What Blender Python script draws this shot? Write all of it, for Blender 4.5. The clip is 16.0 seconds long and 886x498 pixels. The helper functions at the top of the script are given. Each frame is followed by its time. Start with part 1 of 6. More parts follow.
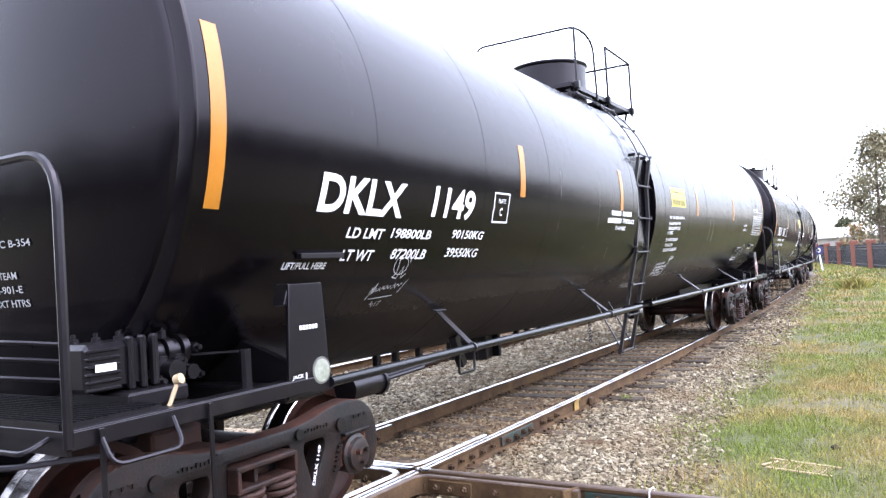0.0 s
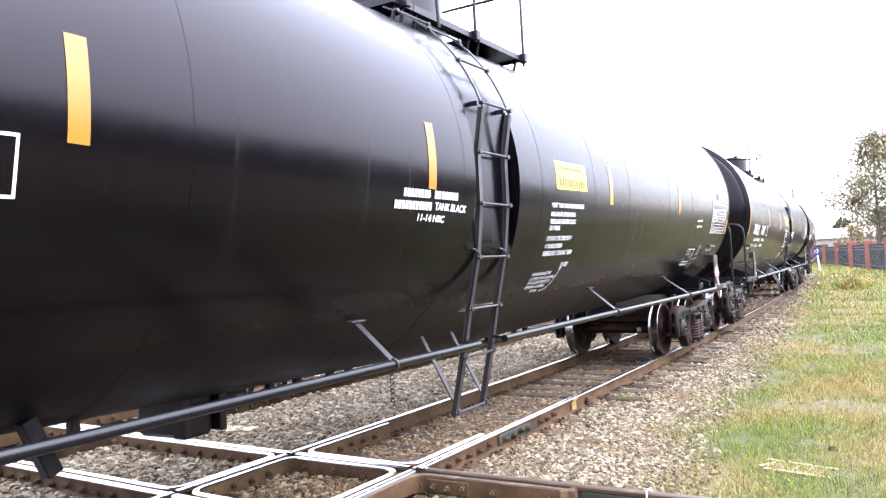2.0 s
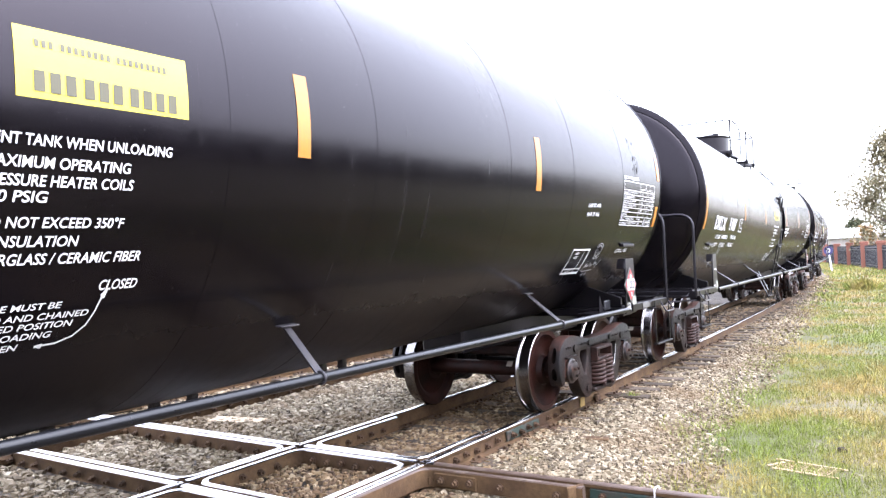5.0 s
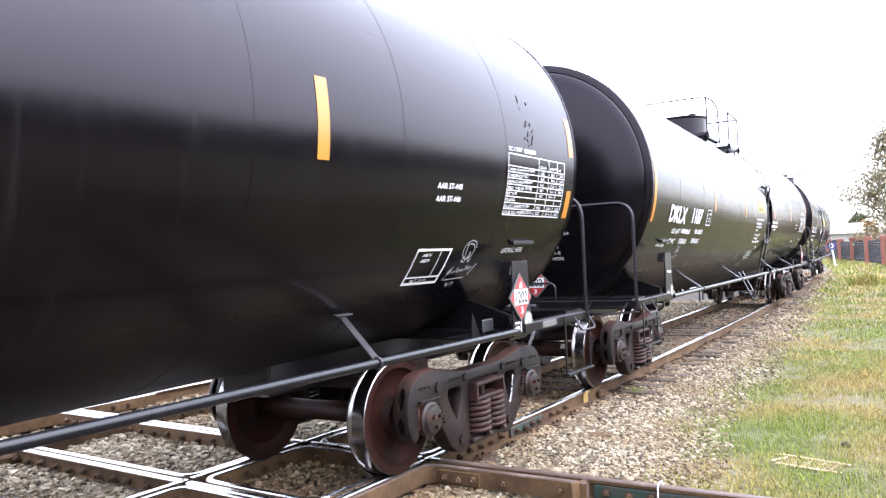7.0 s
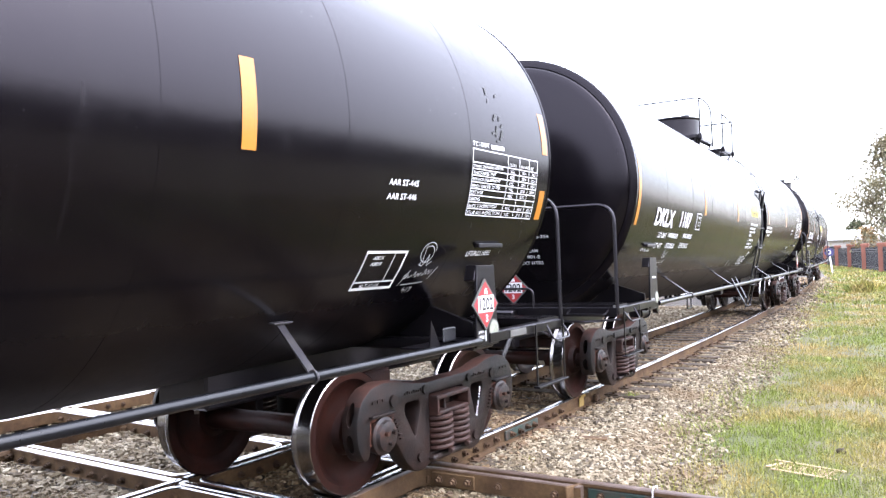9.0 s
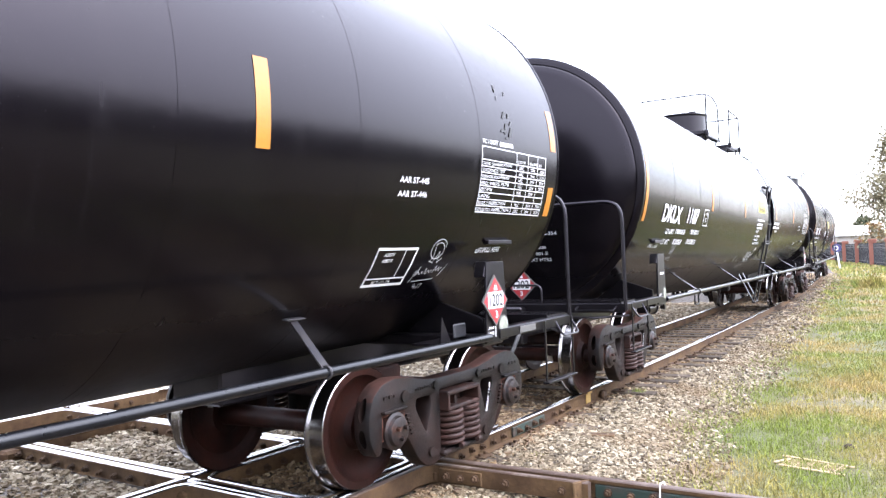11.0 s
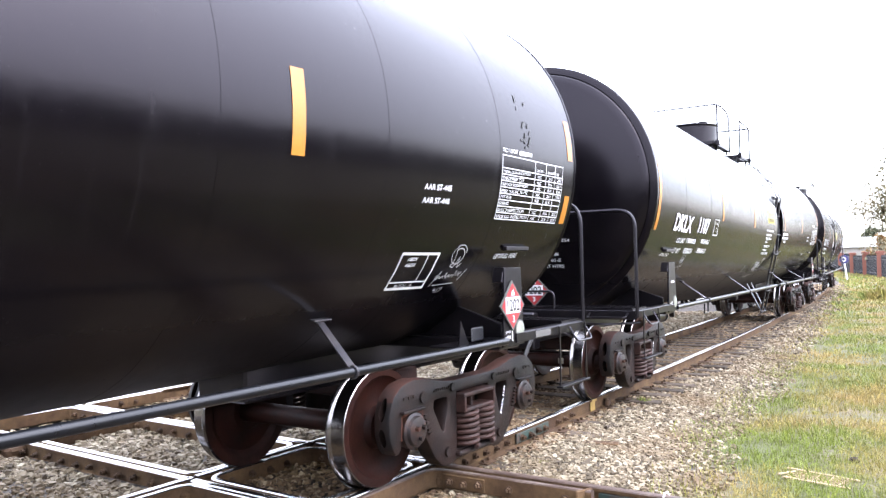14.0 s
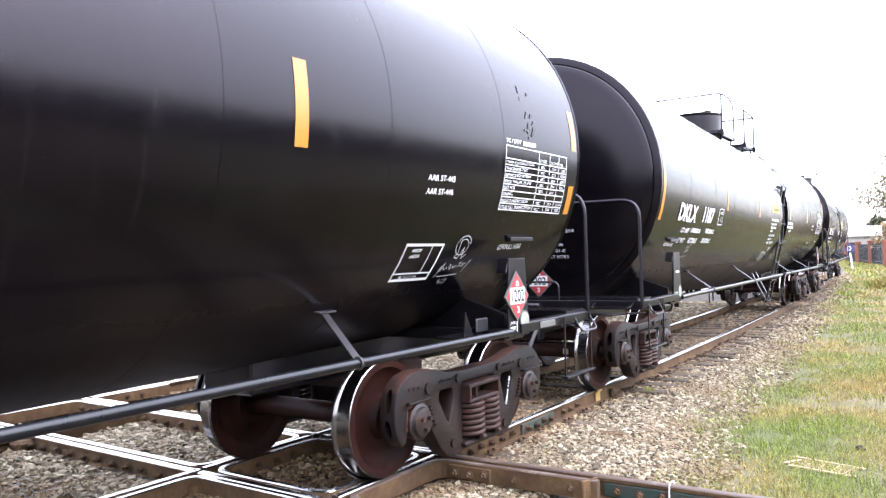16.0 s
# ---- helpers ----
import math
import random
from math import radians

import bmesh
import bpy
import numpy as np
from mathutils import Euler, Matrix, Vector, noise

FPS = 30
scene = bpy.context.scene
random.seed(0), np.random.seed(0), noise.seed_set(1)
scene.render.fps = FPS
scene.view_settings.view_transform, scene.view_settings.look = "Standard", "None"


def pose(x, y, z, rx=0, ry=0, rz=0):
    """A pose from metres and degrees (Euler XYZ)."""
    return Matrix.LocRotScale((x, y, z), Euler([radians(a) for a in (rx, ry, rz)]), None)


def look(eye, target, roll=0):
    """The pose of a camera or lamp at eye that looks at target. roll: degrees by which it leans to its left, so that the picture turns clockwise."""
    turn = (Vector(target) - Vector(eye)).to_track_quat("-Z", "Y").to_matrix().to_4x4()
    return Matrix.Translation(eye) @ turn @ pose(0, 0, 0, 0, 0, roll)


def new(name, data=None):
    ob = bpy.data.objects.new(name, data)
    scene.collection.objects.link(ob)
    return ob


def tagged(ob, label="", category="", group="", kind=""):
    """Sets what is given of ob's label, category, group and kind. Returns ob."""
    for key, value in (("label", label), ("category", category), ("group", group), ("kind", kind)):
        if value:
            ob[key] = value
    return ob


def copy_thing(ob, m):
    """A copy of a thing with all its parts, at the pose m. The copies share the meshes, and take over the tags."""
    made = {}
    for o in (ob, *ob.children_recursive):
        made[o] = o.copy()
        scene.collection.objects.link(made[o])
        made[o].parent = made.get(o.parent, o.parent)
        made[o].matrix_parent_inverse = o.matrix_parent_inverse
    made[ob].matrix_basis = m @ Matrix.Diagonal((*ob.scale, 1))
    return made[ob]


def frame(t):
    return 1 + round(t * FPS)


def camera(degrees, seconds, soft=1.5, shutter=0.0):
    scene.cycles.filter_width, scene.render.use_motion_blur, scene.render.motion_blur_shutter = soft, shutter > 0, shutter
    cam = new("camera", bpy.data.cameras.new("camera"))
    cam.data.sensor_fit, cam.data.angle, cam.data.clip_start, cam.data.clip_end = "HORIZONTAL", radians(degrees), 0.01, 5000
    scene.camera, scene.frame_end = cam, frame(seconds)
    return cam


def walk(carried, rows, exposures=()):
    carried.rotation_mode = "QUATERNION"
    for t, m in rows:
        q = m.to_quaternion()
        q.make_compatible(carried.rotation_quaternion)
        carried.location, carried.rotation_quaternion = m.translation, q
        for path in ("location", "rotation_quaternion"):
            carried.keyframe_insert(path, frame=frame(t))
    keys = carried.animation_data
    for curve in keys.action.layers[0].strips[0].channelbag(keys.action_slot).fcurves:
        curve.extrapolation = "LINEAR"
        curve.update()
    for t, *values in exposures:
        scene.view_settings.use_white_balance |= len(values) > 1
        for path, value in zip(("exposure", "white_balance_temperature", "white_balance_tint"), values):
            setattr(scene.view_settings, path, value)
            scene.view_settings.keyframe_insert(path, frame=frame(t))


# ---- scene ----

# camera: held by hand beside the diamond crossing
cam = camera(59.67, 16.0, soft=1.35)
walk(cam, [
    (0.0, pose(3.772, -5.523, 1.688, 91.542, 3.484, 31.790)),
    (0.5, pose(3.768, -5.513, 1.688, 91.454, 3.464, 31.690)),
    (1.0, pose(3.769, -5.515, 1.690, 91.465, 3.491, 31.702)),
    (1.5, pose(3.767, -5.514, 1.695, 91.343, 3.153, 31.658)),
    (2.0, pose(3.761, -5.511, 1.695, 91.384, 3.109, 31.641)),
    (2.5, pose(3.763, -5.508, 1.688, 91.322, 3.160, 31.732)),
    (3.0, pose(3.761, -5.517, 1.690, 91.258, 2.919, 31.868)),
    (3.5, pose(3.757, -5.517, 1.693, 91.078, 2.656, 31.859)),
    (4.0, pose(3.750, -5.513, 1.696, 91.044, 2.444, 32.065)),
    (6.5, pose(3.764, -5.534, 1.699, 90.955, 2.524, 32.594)),
    (7.0, pose(3.762, -5.532, 1.697, 90.823, 2.629, 32.538)),
    (7.5, pose(3.764, -5.530, 1.693, 91.003, 2.671, 32.543)),
    (8.0, pose(3.767, -5.529, 1.691, 91.001, 2.726, 32.594)),
    (8.5, pose(3.770, -5.525, 1.691, 90.749, 2.742, 32.651)),
    (9.0, pose(3.763, -5.518, 1.693, 90.990, 2.016, 32.378)),
    (11.5, pose(3.765, -5.524, 1.684, 90.822, 2.290, 32.914)),
    (12.0, pose(3.767, -5.522, 1.684, 90.928, 1.868, 32.864)),
    (12.5, pose(3.761, -5.516, 1.686, 90.928, 1.655, 33.030)),
    (13.0, pose(3.762, -5.527, 1.687, 90.883, 1.607, 33.135)),
    (13.5, pose(3.761, -5.530, 1.690, 90.919, 1.431, 33.157)),
    (14.0, pose(3.758, -5.530, 1.694, 91.176, 1.292, 33.240)),
    (14.5, pose(3.766, -5.546, 1.687, 90.824, 1.339, 33.422)),
    (15.0, pose(3.760, -5.533, 1.689, 90.719, 1.487, 33.568)),
    (15.5, pose(3.756, -5.520, 1.689, 90.673, 1.531, 33.679)),
    (16.0, pose(3.757, -5.530, 1.687, 90.592, 1.712, 33.560))],
    exposures=[(0.0, 0.68, 6000, 17), (0.5, 0.87, 6050, 17), (1.1, 1.06, 6150, 18), (4.0, 1.06, 6150, 18), (7.0, 1.0, 6150, 17), (16.0, 1.0, 6150, 17)])

# how far the train still has to roll, in metres, by seconds
ROLL = [(0.0, 12.757), (0.5, 11.629), (1.0, 10.590), (1.5, 9.517), (2.0, 8.539), (2.5, 7.540), (3.0, 6.618), (3.5, 5.673), (4.0, 4.831), (6.5, 0.828), (7.0, 0.308), (7.5, 0.007), (8.0, -0.178), (8.5, -0.244), (9.0, -0.236), (11.5, -0.162), (12.0, -0.104), (12.5, -0.066), (13.0, -0.042), (13.5, -0.013), (14.0, 0.003), (14.5, -0.000), (15.0, 0.001), (15.5, 0.012), (16.0, -0.000)]

# ---- world and light: bright overcast ----
world = bpy.data.worlds.new("overcast")
scene.world = world
world.use_nodes = True
wn = world.node_tree
wn.nodes.clear()
sky = wn.nodes.new("ShaderNodeTexSky")
sky.sky_type, sky.sun_disc = "NISHITA", False
sky.sun_elevation, sky.sun_rotation = radians(50), radians(80)
sky.air_density, sky.dust_density, sky.ozone_density = 1.0, 0.8, 1.0
pale = wn.nodes.new("ShaderNodeHueSaturation")
pale.inputs["Saturation"].default_value = 0.3
wbg = wn.nodes.new("ShaderNodeBackground")
wbg.inputs["Strength"].default_value = 0.15
wout = wn.nodes.new("ShaderNodeOutputWorld")
wn.links.new(sky.outputs[0], pale.inputs["Color"])
# thin bright cloud, a little brighter overhead
where = wn.nodes.new("ShaderNodeTexCoord")
split = wn.nodes.new("ShaderNodeSeparateXYZ")
rise = wn.nodes.new("ShaderNodeMath")
rise.operation = "MULTIPLY_ADD"
rise.inputs[1].default_value, rise.inputs[2].default_value = 9.2, 1.8
cloud = wn.nodes.new("ShaderNodeVectorMath")
cloud.operation = "SCALE"
wn.links.new(where.outputs["Generated"], split.inputs[0])
wn.links.new(split.outputs["Z"], rise.inputs[0])
wn.links.new(pale.outputs[0], cloud.inputs[0])
wn.links.new(rise.outputs[0], cloud.inputs["Scale"])
wn.links.new(cloud.outputs[0], wbg.inputs["Color"])
wn.links.new(wbg.outputs[0], wout.inputs["Surface"])
sun_data = bpy.data.lights.new("sun", "SUN")
sun_data.energy, sun_data.angle, sun_data.color = 0.5, radians(20), (1.0, 0.97, 0.93)
sun = new("sun", sun_data)
sun.matrix_world = look((36, 6.5, 43.5), (0, 0, 0))

# ---- materials ----
def material(name, base, rough=0.6, metal=0.0, vary=0.25, grain=30.0, blotch=2.5, bump=0.15, tint=None,
             tint_at=0.55, tint_scale=3.0, tint_soft=0.12, rough_vary=0.12, island=0.0, randomize=0.0, spec=0.5, bump_dist=0.01, gloss=None):
    m = bpy.data.materials.new(name)
    m.use_nodes = True
    t = m.node_tree
    N, L = t.nodes, t.links
    b = N["Principled BSDF"]
    co = N.new("ShaderNodeTexCoord")
    def noise_tex(scale, detail=5.0, rough_=0.6):
        n = N.new("ShaderNodeTexNoise")
        n.inputs["Scale"].default_value, n.inputs["Detail"].default_value, n.inputs["Roughness"].default_value = scale, detail, rough_
        L.new(co.outputs["Object"], n.inputs["Vector"])
        return n
    fine, coarse = noise_tex(grain), noise_tex(blotch)
    def math_node(op, a, b_):
        n = N.new("ShaderNodeMath")
        n.operation = op
        for i, v in enumerate((a, b_)):
            if isinstance(v, (int, float)):
                n.inputs[i].default_value = v
            else:
                L.new(v, n.inputs[i])
        return n.outputs[0]
    amount = math_node("ADD", math_node("MULTIPLY", fine.outputs["Fac"], vary), math_node("MULTIPLY", coarse.outputs["Fac"], vary))
    amount = math_node("ADD", amount, 1.0 - vary)
    extra = None
    if island:
        g = N.new("ShaderNodeNewGeometry")
        extra = (g.outputs["Random Per Island"], island)
    if randomize:
        g = N.new("ShaderNodeObjectInfo")
        extra = (g.outputs["Random"], randomize)
    if extra:
        amount = math_node("MULTIPLY", amount, math_node("ADD", math_node("MULTIPLY", extra[0], 2 * extra[1]), 1 - extra[1]))
    col = N.new("ShaderNodeMix")
    col.data_type = "RGBA"
    col.inputs["Factor"].default_value = 0.0
    col.inputs["A"].default_value = (*base, 1)
    last = col.outputs["Result"]
    if tint:
        tn = noise_tex(tint_scale, 8.0, 0.65)
        ramp = N.new("ShaderNodeMapRange")
        ramp.inputs["From Min"].default_value, ramp.inputs["From Max"].default_value = tint_at - tint_soft, tint_at + tint_soft
        L.new(tn.outputs["Fac"], ramp.inputs["Value"])
        L.new(ramp.outputs[0], col.inputs["Factor"])
        col.inputs["B"].default_value = (*tint, 1)
    mul = N.new("ShaderNodeVectorMath")
    mul.operation = "SCALE"
    L.new(last, mul.inputs[0])
    L.new(amount, mul.inputs["Scale"])
    L.new(mul.outputs[0], b.inputs["Base Color"])
    L.new(math_node("ADD", math_node("MULTIPLY", fine.outputs["Fac"], rough_vary * 2), rough - rough_vary), b.inputs["Roughness"])
    b.inputs["Metallic"].default_value = metal
    b.inputs["Specular IOR Level"].default_value = spec
    if gloss:
        b.inputs["Specular Tint"].default_value = (*gloss, 1)
    if bump:
        bp = N.new("ShaderNodeBump")
        bp.inputs["Strength"].default_value, bp.inputs["Distance"].default_value = bump, bump_dist
        L.new(math_node("ADD", fine.outputs["Fac"], coarse.outputs["Fac"]), bp.inputs["Height"])
        L.new(bp.outputs[0], b.inputs["Normal"])
    return m


M_TANK = material("black_tank_paint", (0.0014, 0.001, 0.0016), 0.21, 0, 0.35, 9.0, 0.8, 0.035, (0.003, 0.0027, 0.0028), 0.64, 1.1, 0.15, 0.05, spec=0.21, bump_dist=0.02, gloss=(1.0, 0.9, 1.0))


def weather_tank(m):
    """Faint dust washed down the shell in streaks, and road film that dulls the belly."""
    N, L = m.node_tree.nodes, m.node_tree.links
    b = N["Principled BSDF"]
    co, squash = N.new("ShaderNodeTexCoord"), N.new("ShaderNodeMapping")
    squash.inputs["Scale"].default_value = (0.5, 7.0, 0.45)
    L.new(co.outputs["Object"], squash.inputs["Vector"])
    run, speck = N.new("ShaderNodeTexNoise"), N.new("ShaderNodeTexNoise")
    run.inputs["Scale"].default_value, run.inputs["Detail"].default_value, run.inputs["Roughness"].default_value = 1.0, 7.0, 0.7
    speck.inputs["Scale"].default_value, speck.inputs["Detail"].default_value = 55.0, 2.0
    L.new(squash.outputs[0], run.inputs["Vector"])
    L.new(co.outputs["Object"], speck.inputs["Vector"])
    masks = []
    for n, lo, hi, top in ((run, 0.56, 0.8, 0.5), (speck, 0.72, 0.8, 0.6)):
        r = N.new("ShaderNodeMapRange")
        r.inputs["From Min"].default_value, r.inputs["From Max"].default_value, r.inputs["To Max"].default_value = lo, hi, top
        L.new(n.outputs["Fac"], r.inputs["Value"])
        masks.append(r.outputs[0])
    both = N.new("ShaderNodeMath")
    both.operation = "MAXIMUM"
    L.new(masks[0], both.inputs[0])
    L.new(masks[1], both.inputs[1])
    mix = N.new("ShaderNodeMix")
    mix.data_type = "RGBA"
    L.new(both.outputs[0], mix.inputs["Factor"])
    L.new(b.inputs["Base Color"].links[0].from_socket, mix.inputs["A"])
    mix.inputs["B"].default_value = (0.0085, 0.0075, 0.0078, 1)
    L.new(mix.outputs["Result"], b.inputs["Base Color"])
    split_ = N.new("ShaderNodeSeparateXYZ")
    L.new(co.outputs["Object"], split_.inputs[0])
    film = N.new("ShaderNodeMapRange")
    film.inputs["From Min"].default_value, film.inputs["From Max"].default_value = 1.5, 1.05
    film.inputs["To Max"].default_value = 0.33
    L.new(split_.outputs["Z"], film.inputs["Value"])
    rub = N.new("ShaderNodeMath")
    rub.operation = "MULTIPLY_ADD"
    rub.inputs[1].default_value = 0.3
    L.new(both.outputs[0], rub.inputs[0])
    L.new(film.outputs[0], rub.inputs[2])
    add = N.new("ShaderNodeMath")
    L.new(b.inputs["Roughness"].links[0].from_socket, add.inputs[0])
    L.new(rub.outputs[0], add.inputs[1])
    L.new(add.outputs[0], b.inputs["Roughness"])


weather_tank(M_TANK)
M_BLACK = material("black_steel_paint", (0.003, 0.0026, 0.0032), 0.33, 0, 0.5, 25.0, 3.0, 0.05, (0.011, 0.0098, 0.009), 0.66, 4.0, 0.12, spec=0.3, gloss=(1.0, 0.92, 1.03))
M_FRAME = material("grimy_cast_steel", (0.00413, 0.0033, 0.0033), 0.5, 0.0, 0.9, 55.0, 5.0, 0.35, (0.0143, 0.00688, 0.00495), 0.53, 3.5, 0.12, spec=0.25)
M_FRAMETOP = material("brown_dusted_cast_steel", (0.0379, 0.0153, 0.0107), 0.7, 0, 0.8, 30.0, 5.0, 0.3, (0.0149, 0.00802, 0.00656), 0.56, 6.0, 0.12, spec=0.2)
M_RUST = material("brown_rusted_wheel", (0.0238, 0.00698, 0.00441), 0.5, 0.0, 0.7, 35.0, 6.0, 0.25, (0.00713, 0.00322, 0.00259), 0.52, 4.0, 0.16, spec=0.15)
M_SPRING = material("rust_brown_spring_steel", (0.0299, 0.012, 0.00848), 0.6, 0.0, 0.7, 40.0, 6.0, 0.4, (0.0114, 0.00621, 0.00501), 0.55, 7.0, 0.1, spec=0.25)
M_CAP = material("dark_greasy_cast_iron", (0.011, 0.0075, 0.007), 0.45, 0.0, 0.8, 45.0, 12.0, 0.3, (0.042, 0.016, 0.009), 0.58, 14.0, 0.08, spec=0.35)
M_ADAPTER = material("orange_brown_rusted_steel", (0.075, 0.027, 0.016), 0.65, 0.0, 0.7, 40.0, 9.0, 0.3, (0.02, 0.011, 0.008), 0.6, 12.0, 0.1, spec=0.2)
M_TREAD = material("polished_wheel_tread", (0.2, 0.19, 0.185), 0.2, 1.0, 0.25, 12.0, 4.0, 0, rough_vary=0.04)
M_RAILTOP = material("worn_bright_rail_head", (0.46, 0.455, 0.46), 0.22, 1.0, 0.5, 20.0, 3.0, 0.08, (0.13, 0.095, 0.075), 0.6, 1.6, 0.12)
M_RAILSIDE = material("rusty_rail_web", (0.043, 0.024, 0.0135), 0.8, 0.0, 0.8, 30.0, 4.0, 0.5, (0.098, 0.06, 0.028), 0.53, 2.4, 0.18, spec=0.15)
M_BOLT = material("rusty_track_bolt", (0.062, 0.036, 0.019), 0.75, 0.0, 0.6, 60.0, 8.0, 0.3, (0.03, 0.017, 0.011), 0.55, 20.0, randomize=0.35, spec=0.2)
M_GREENSTEEL = material("green_painted_steel", (0.009, 0.0252, 0.018), 0.6, 0, 0.6, 30.0, 5.0, 0.2, (0.033, 0.0192, 0.0132), 0.56, 5.0, 0.1)
M_WHITE = material("white_stencil_paint", (0.6, 0.6, 0.6), 0.5, 0, 0.12, 30.0, 4.0, 0)
M_ORANGE = material("amber_reflective_tape", (0.306, 0.115, 0.0068), 0.35, 0, 0.25, 60.0, 6.0, 0.05)
M_YELLOW = material("yellow_decal", (0.55, 0.45, 0.03), 0.45, 0, 0.15, 20.0, 4.0, 0)
M_INK = material("dark_decal_ink", (0.05, 0.045, 0.02), 0.5, 0, 0.2, 20.0, 4.0, 0)
M_RED = material("red_placard", (0.27, 0.016, 0.018), 0.4, 0, 0.2, 20.0, 4.0, 0)
M_DECAL = material("weathered_round_decal", (0.24, 0.25, 0.21), 0.5, 0, 0.5, 40.0, 18.0, 0, (0.14, 0.15, 0.11), 0.5, 16.0)
M_GREYPLATE = material("bare_grey_plate", (0.102, 0.099, 0.093), 0.5, 0.4, 0.3, 30.0, 8.0, 0.1)
M_TAG = material("weathered_paper_tag", (0.3, 0.27, 0.22), 0.7, 0, 0.4, 50.0, 20.0, 0)
M_CHALK = material("pale_chalk", (0.3, 0.3, 0.3), 0.8, 0, 0.5, 60.0, 10.0, 0)
M_DIMPLATE = material("dim_grey_plate", (0.025, 0.025, 0.0275), 0.5, 0.2, 0.3)
M_TIE = material("weathered_wood_tie", (0.042, 0.032, 0.024), 0.9, 0, 0.7, 40.0, 6.0, 0.6, (0.085, 0.066, 0.048), 0.55, 7.0, randomize=0.35, spec=0.15)
def stone_material(name, stops, dust, dust_at):
    """Crushed stone: every stone its own shade, dust lying in patches."""
    m = bpy.data.materials.new(name)
    m.use_nodes = True
    N, L = m.node_tree.nodes, m.node_tree.links
    b = N["Principled BSDF"]
    geo, co = N.new("ShaderNodeNewGeometry"), N.new("ShaderNodeTexCoord")
    ramp = N.new("ShaderNodeValToRGB")
    while len(ramp.color_ramp.elements) < len(stops):
        ramp.color_ramp.elements.new(0.5)
    for e, (p, c) in zip(ramp.color_ramp.elements, stops):
        e.position, e.color = p, (*c, 1)
    L.new(geo.outputs["Random Per Island"], ramp.inputs[0])
    grain, patch_ = N.new("ShaderNodeTexNoise"), N.new("ShaderNodeTexNoise")
    grain.inputs["Scale"].default_value, grain.inputs["Detail"].default_value = 90.0, 4.0
    patch_.inputs["Scale"].default_value, patch_.inputs["Detail"].default_value = 1.1, 6.0
    for n in (grain, patch_):
        L.new(co.outputs["Object"], n.inputs["Vector"])
    lie = N.new("ShaderNodeMapRange")
    lie.inputs["From Min"].default_value, lie.inputs["From Max"].default_value = dust_at - 0.12, dust_at + 0.12
    lie.inputs["To Max"].default_value = 0.75
    L.new(patch_.outputs["Fac"], lie.inputs["Value"])
    mix = N.new("ShaderNodeMix")
    mix.data_type = "RGBA"
    L.new(lie.outputs[0], mix.inputs["Factor"])
    L.new(ramp.outputs[0], mix.inputs["A"])
    mix.inputs["B"].default_value = (*dust, 1)
    k = N.new("ShaderNodeMath")
    k.operation = "MULTIPLY_ADD"
    k.inputs[1].default_value, k.inputs[2].default_value = 0.8, 0.6
    L.new(grain.outputs["Fac"], k.inputs[0])
    mul = N.new("ShaderNodeVectorMath")
    mul.operation = "SCALE"
    L.new(mix.outputs["Result"], mul.inputs[0])
    L.new(k.outputs[0], mul.inputs["Scale"])
    L.new(mul.outputs[0], b.inputs["Base Color"])
    b.inputs["Roughness"].default_value = 0.85
    bp = N.new("ShaderNodeBump")
    bp.inputs["Strength"].default_value, bp.inputs["Distance"].default_value = 0.5, 0.006
    L.new(grain.outputs["Fac"], bp.inputs["Height"])
    L.new(bp.outputs[0], b.inputs["Normal"])
    return m


M_STONE = stone_material("rust_stained_ballast", [(0.0, (0.0334, 0.018, 0.00783)), (0.35, (0.1, 0.0612, 0.0266)), (0.7, (0.158, 0.104, 0.0493)), (1.0, (0.267, 0.211, 0.13))], (0.0716, 0.0378, 0.0157), 0.56)
M_STONEGREY = stone_material("pale_crushed_ballast", [(0.0, (0.0414, 0.0296, 0.015)), (0.3, (0.0969, 0.0722, 0.0396)), (0.65, (0.153, 0.12, 0.0734)), (1.0, (0.286, 0.248, 0.175))], (0.0969, 0.0609, 0.0255), 0.57)
# oily dirt, its base colour lowered to hold the shade under the train
M_DIRT = material("oily_dirt_with_train_shade", (0.014, 0.01, 0.0065), 0.8, 0, 0.8, 50.0, 6.0, 0.8, (0.035, 0.025, 0.016), 0.55, 9.0, 0.1, bump_dist=0.02, spec=0.1)
M_GRASS = material("autumn_grass_blades", (0.116, 0.145, 0.0104), 0.7, 0, 0.6, 8.0, 1.3, 0, (0.268, 0.186, 0.0556), 0.53, 0.5, 0.09, island=0.45)
M_STRAW = material("dry_wood_strip", (0.28, 0.205, 0.12), 0.75, 0, 0.4, 30.0, 5.0, 0.3)
M_BRICK = material("red_brick_pier", (0.2, 0.075, 0.05), 0.8, 0, 0.4, 30.0, 6.0, 0.2, (0.2, 0.075, 0.048), 0.55, 14.0)
M_FENCE = material("dark_iron_fence", (0.012, 0.013, 0.018), 0.5, 0.2, 0.3)
M_BARK = material("brown_bark", (0.09, 0.065, 0.05), 0.9, 0, 0.6, 30.0, 5.0, 0.5)
M_LEAF = material("olive_autumn_leaves", (0.184, 0.169, 0.101), 0.7, 0, 0.3, 3.0, 0.5, 0, (0.17, 0.13, 0.072), 0.55, 0.5, 0.12, island=0.35)
M_LEAFGREEN = material("dull_green_leaves", (0.05, 0.06, 0.025), 0.75, 0, 0.3, 3.0, 0.5, 0, (0.075, 0.065, 0.03), 0.55, 0.5, 0.12, island=0.35)
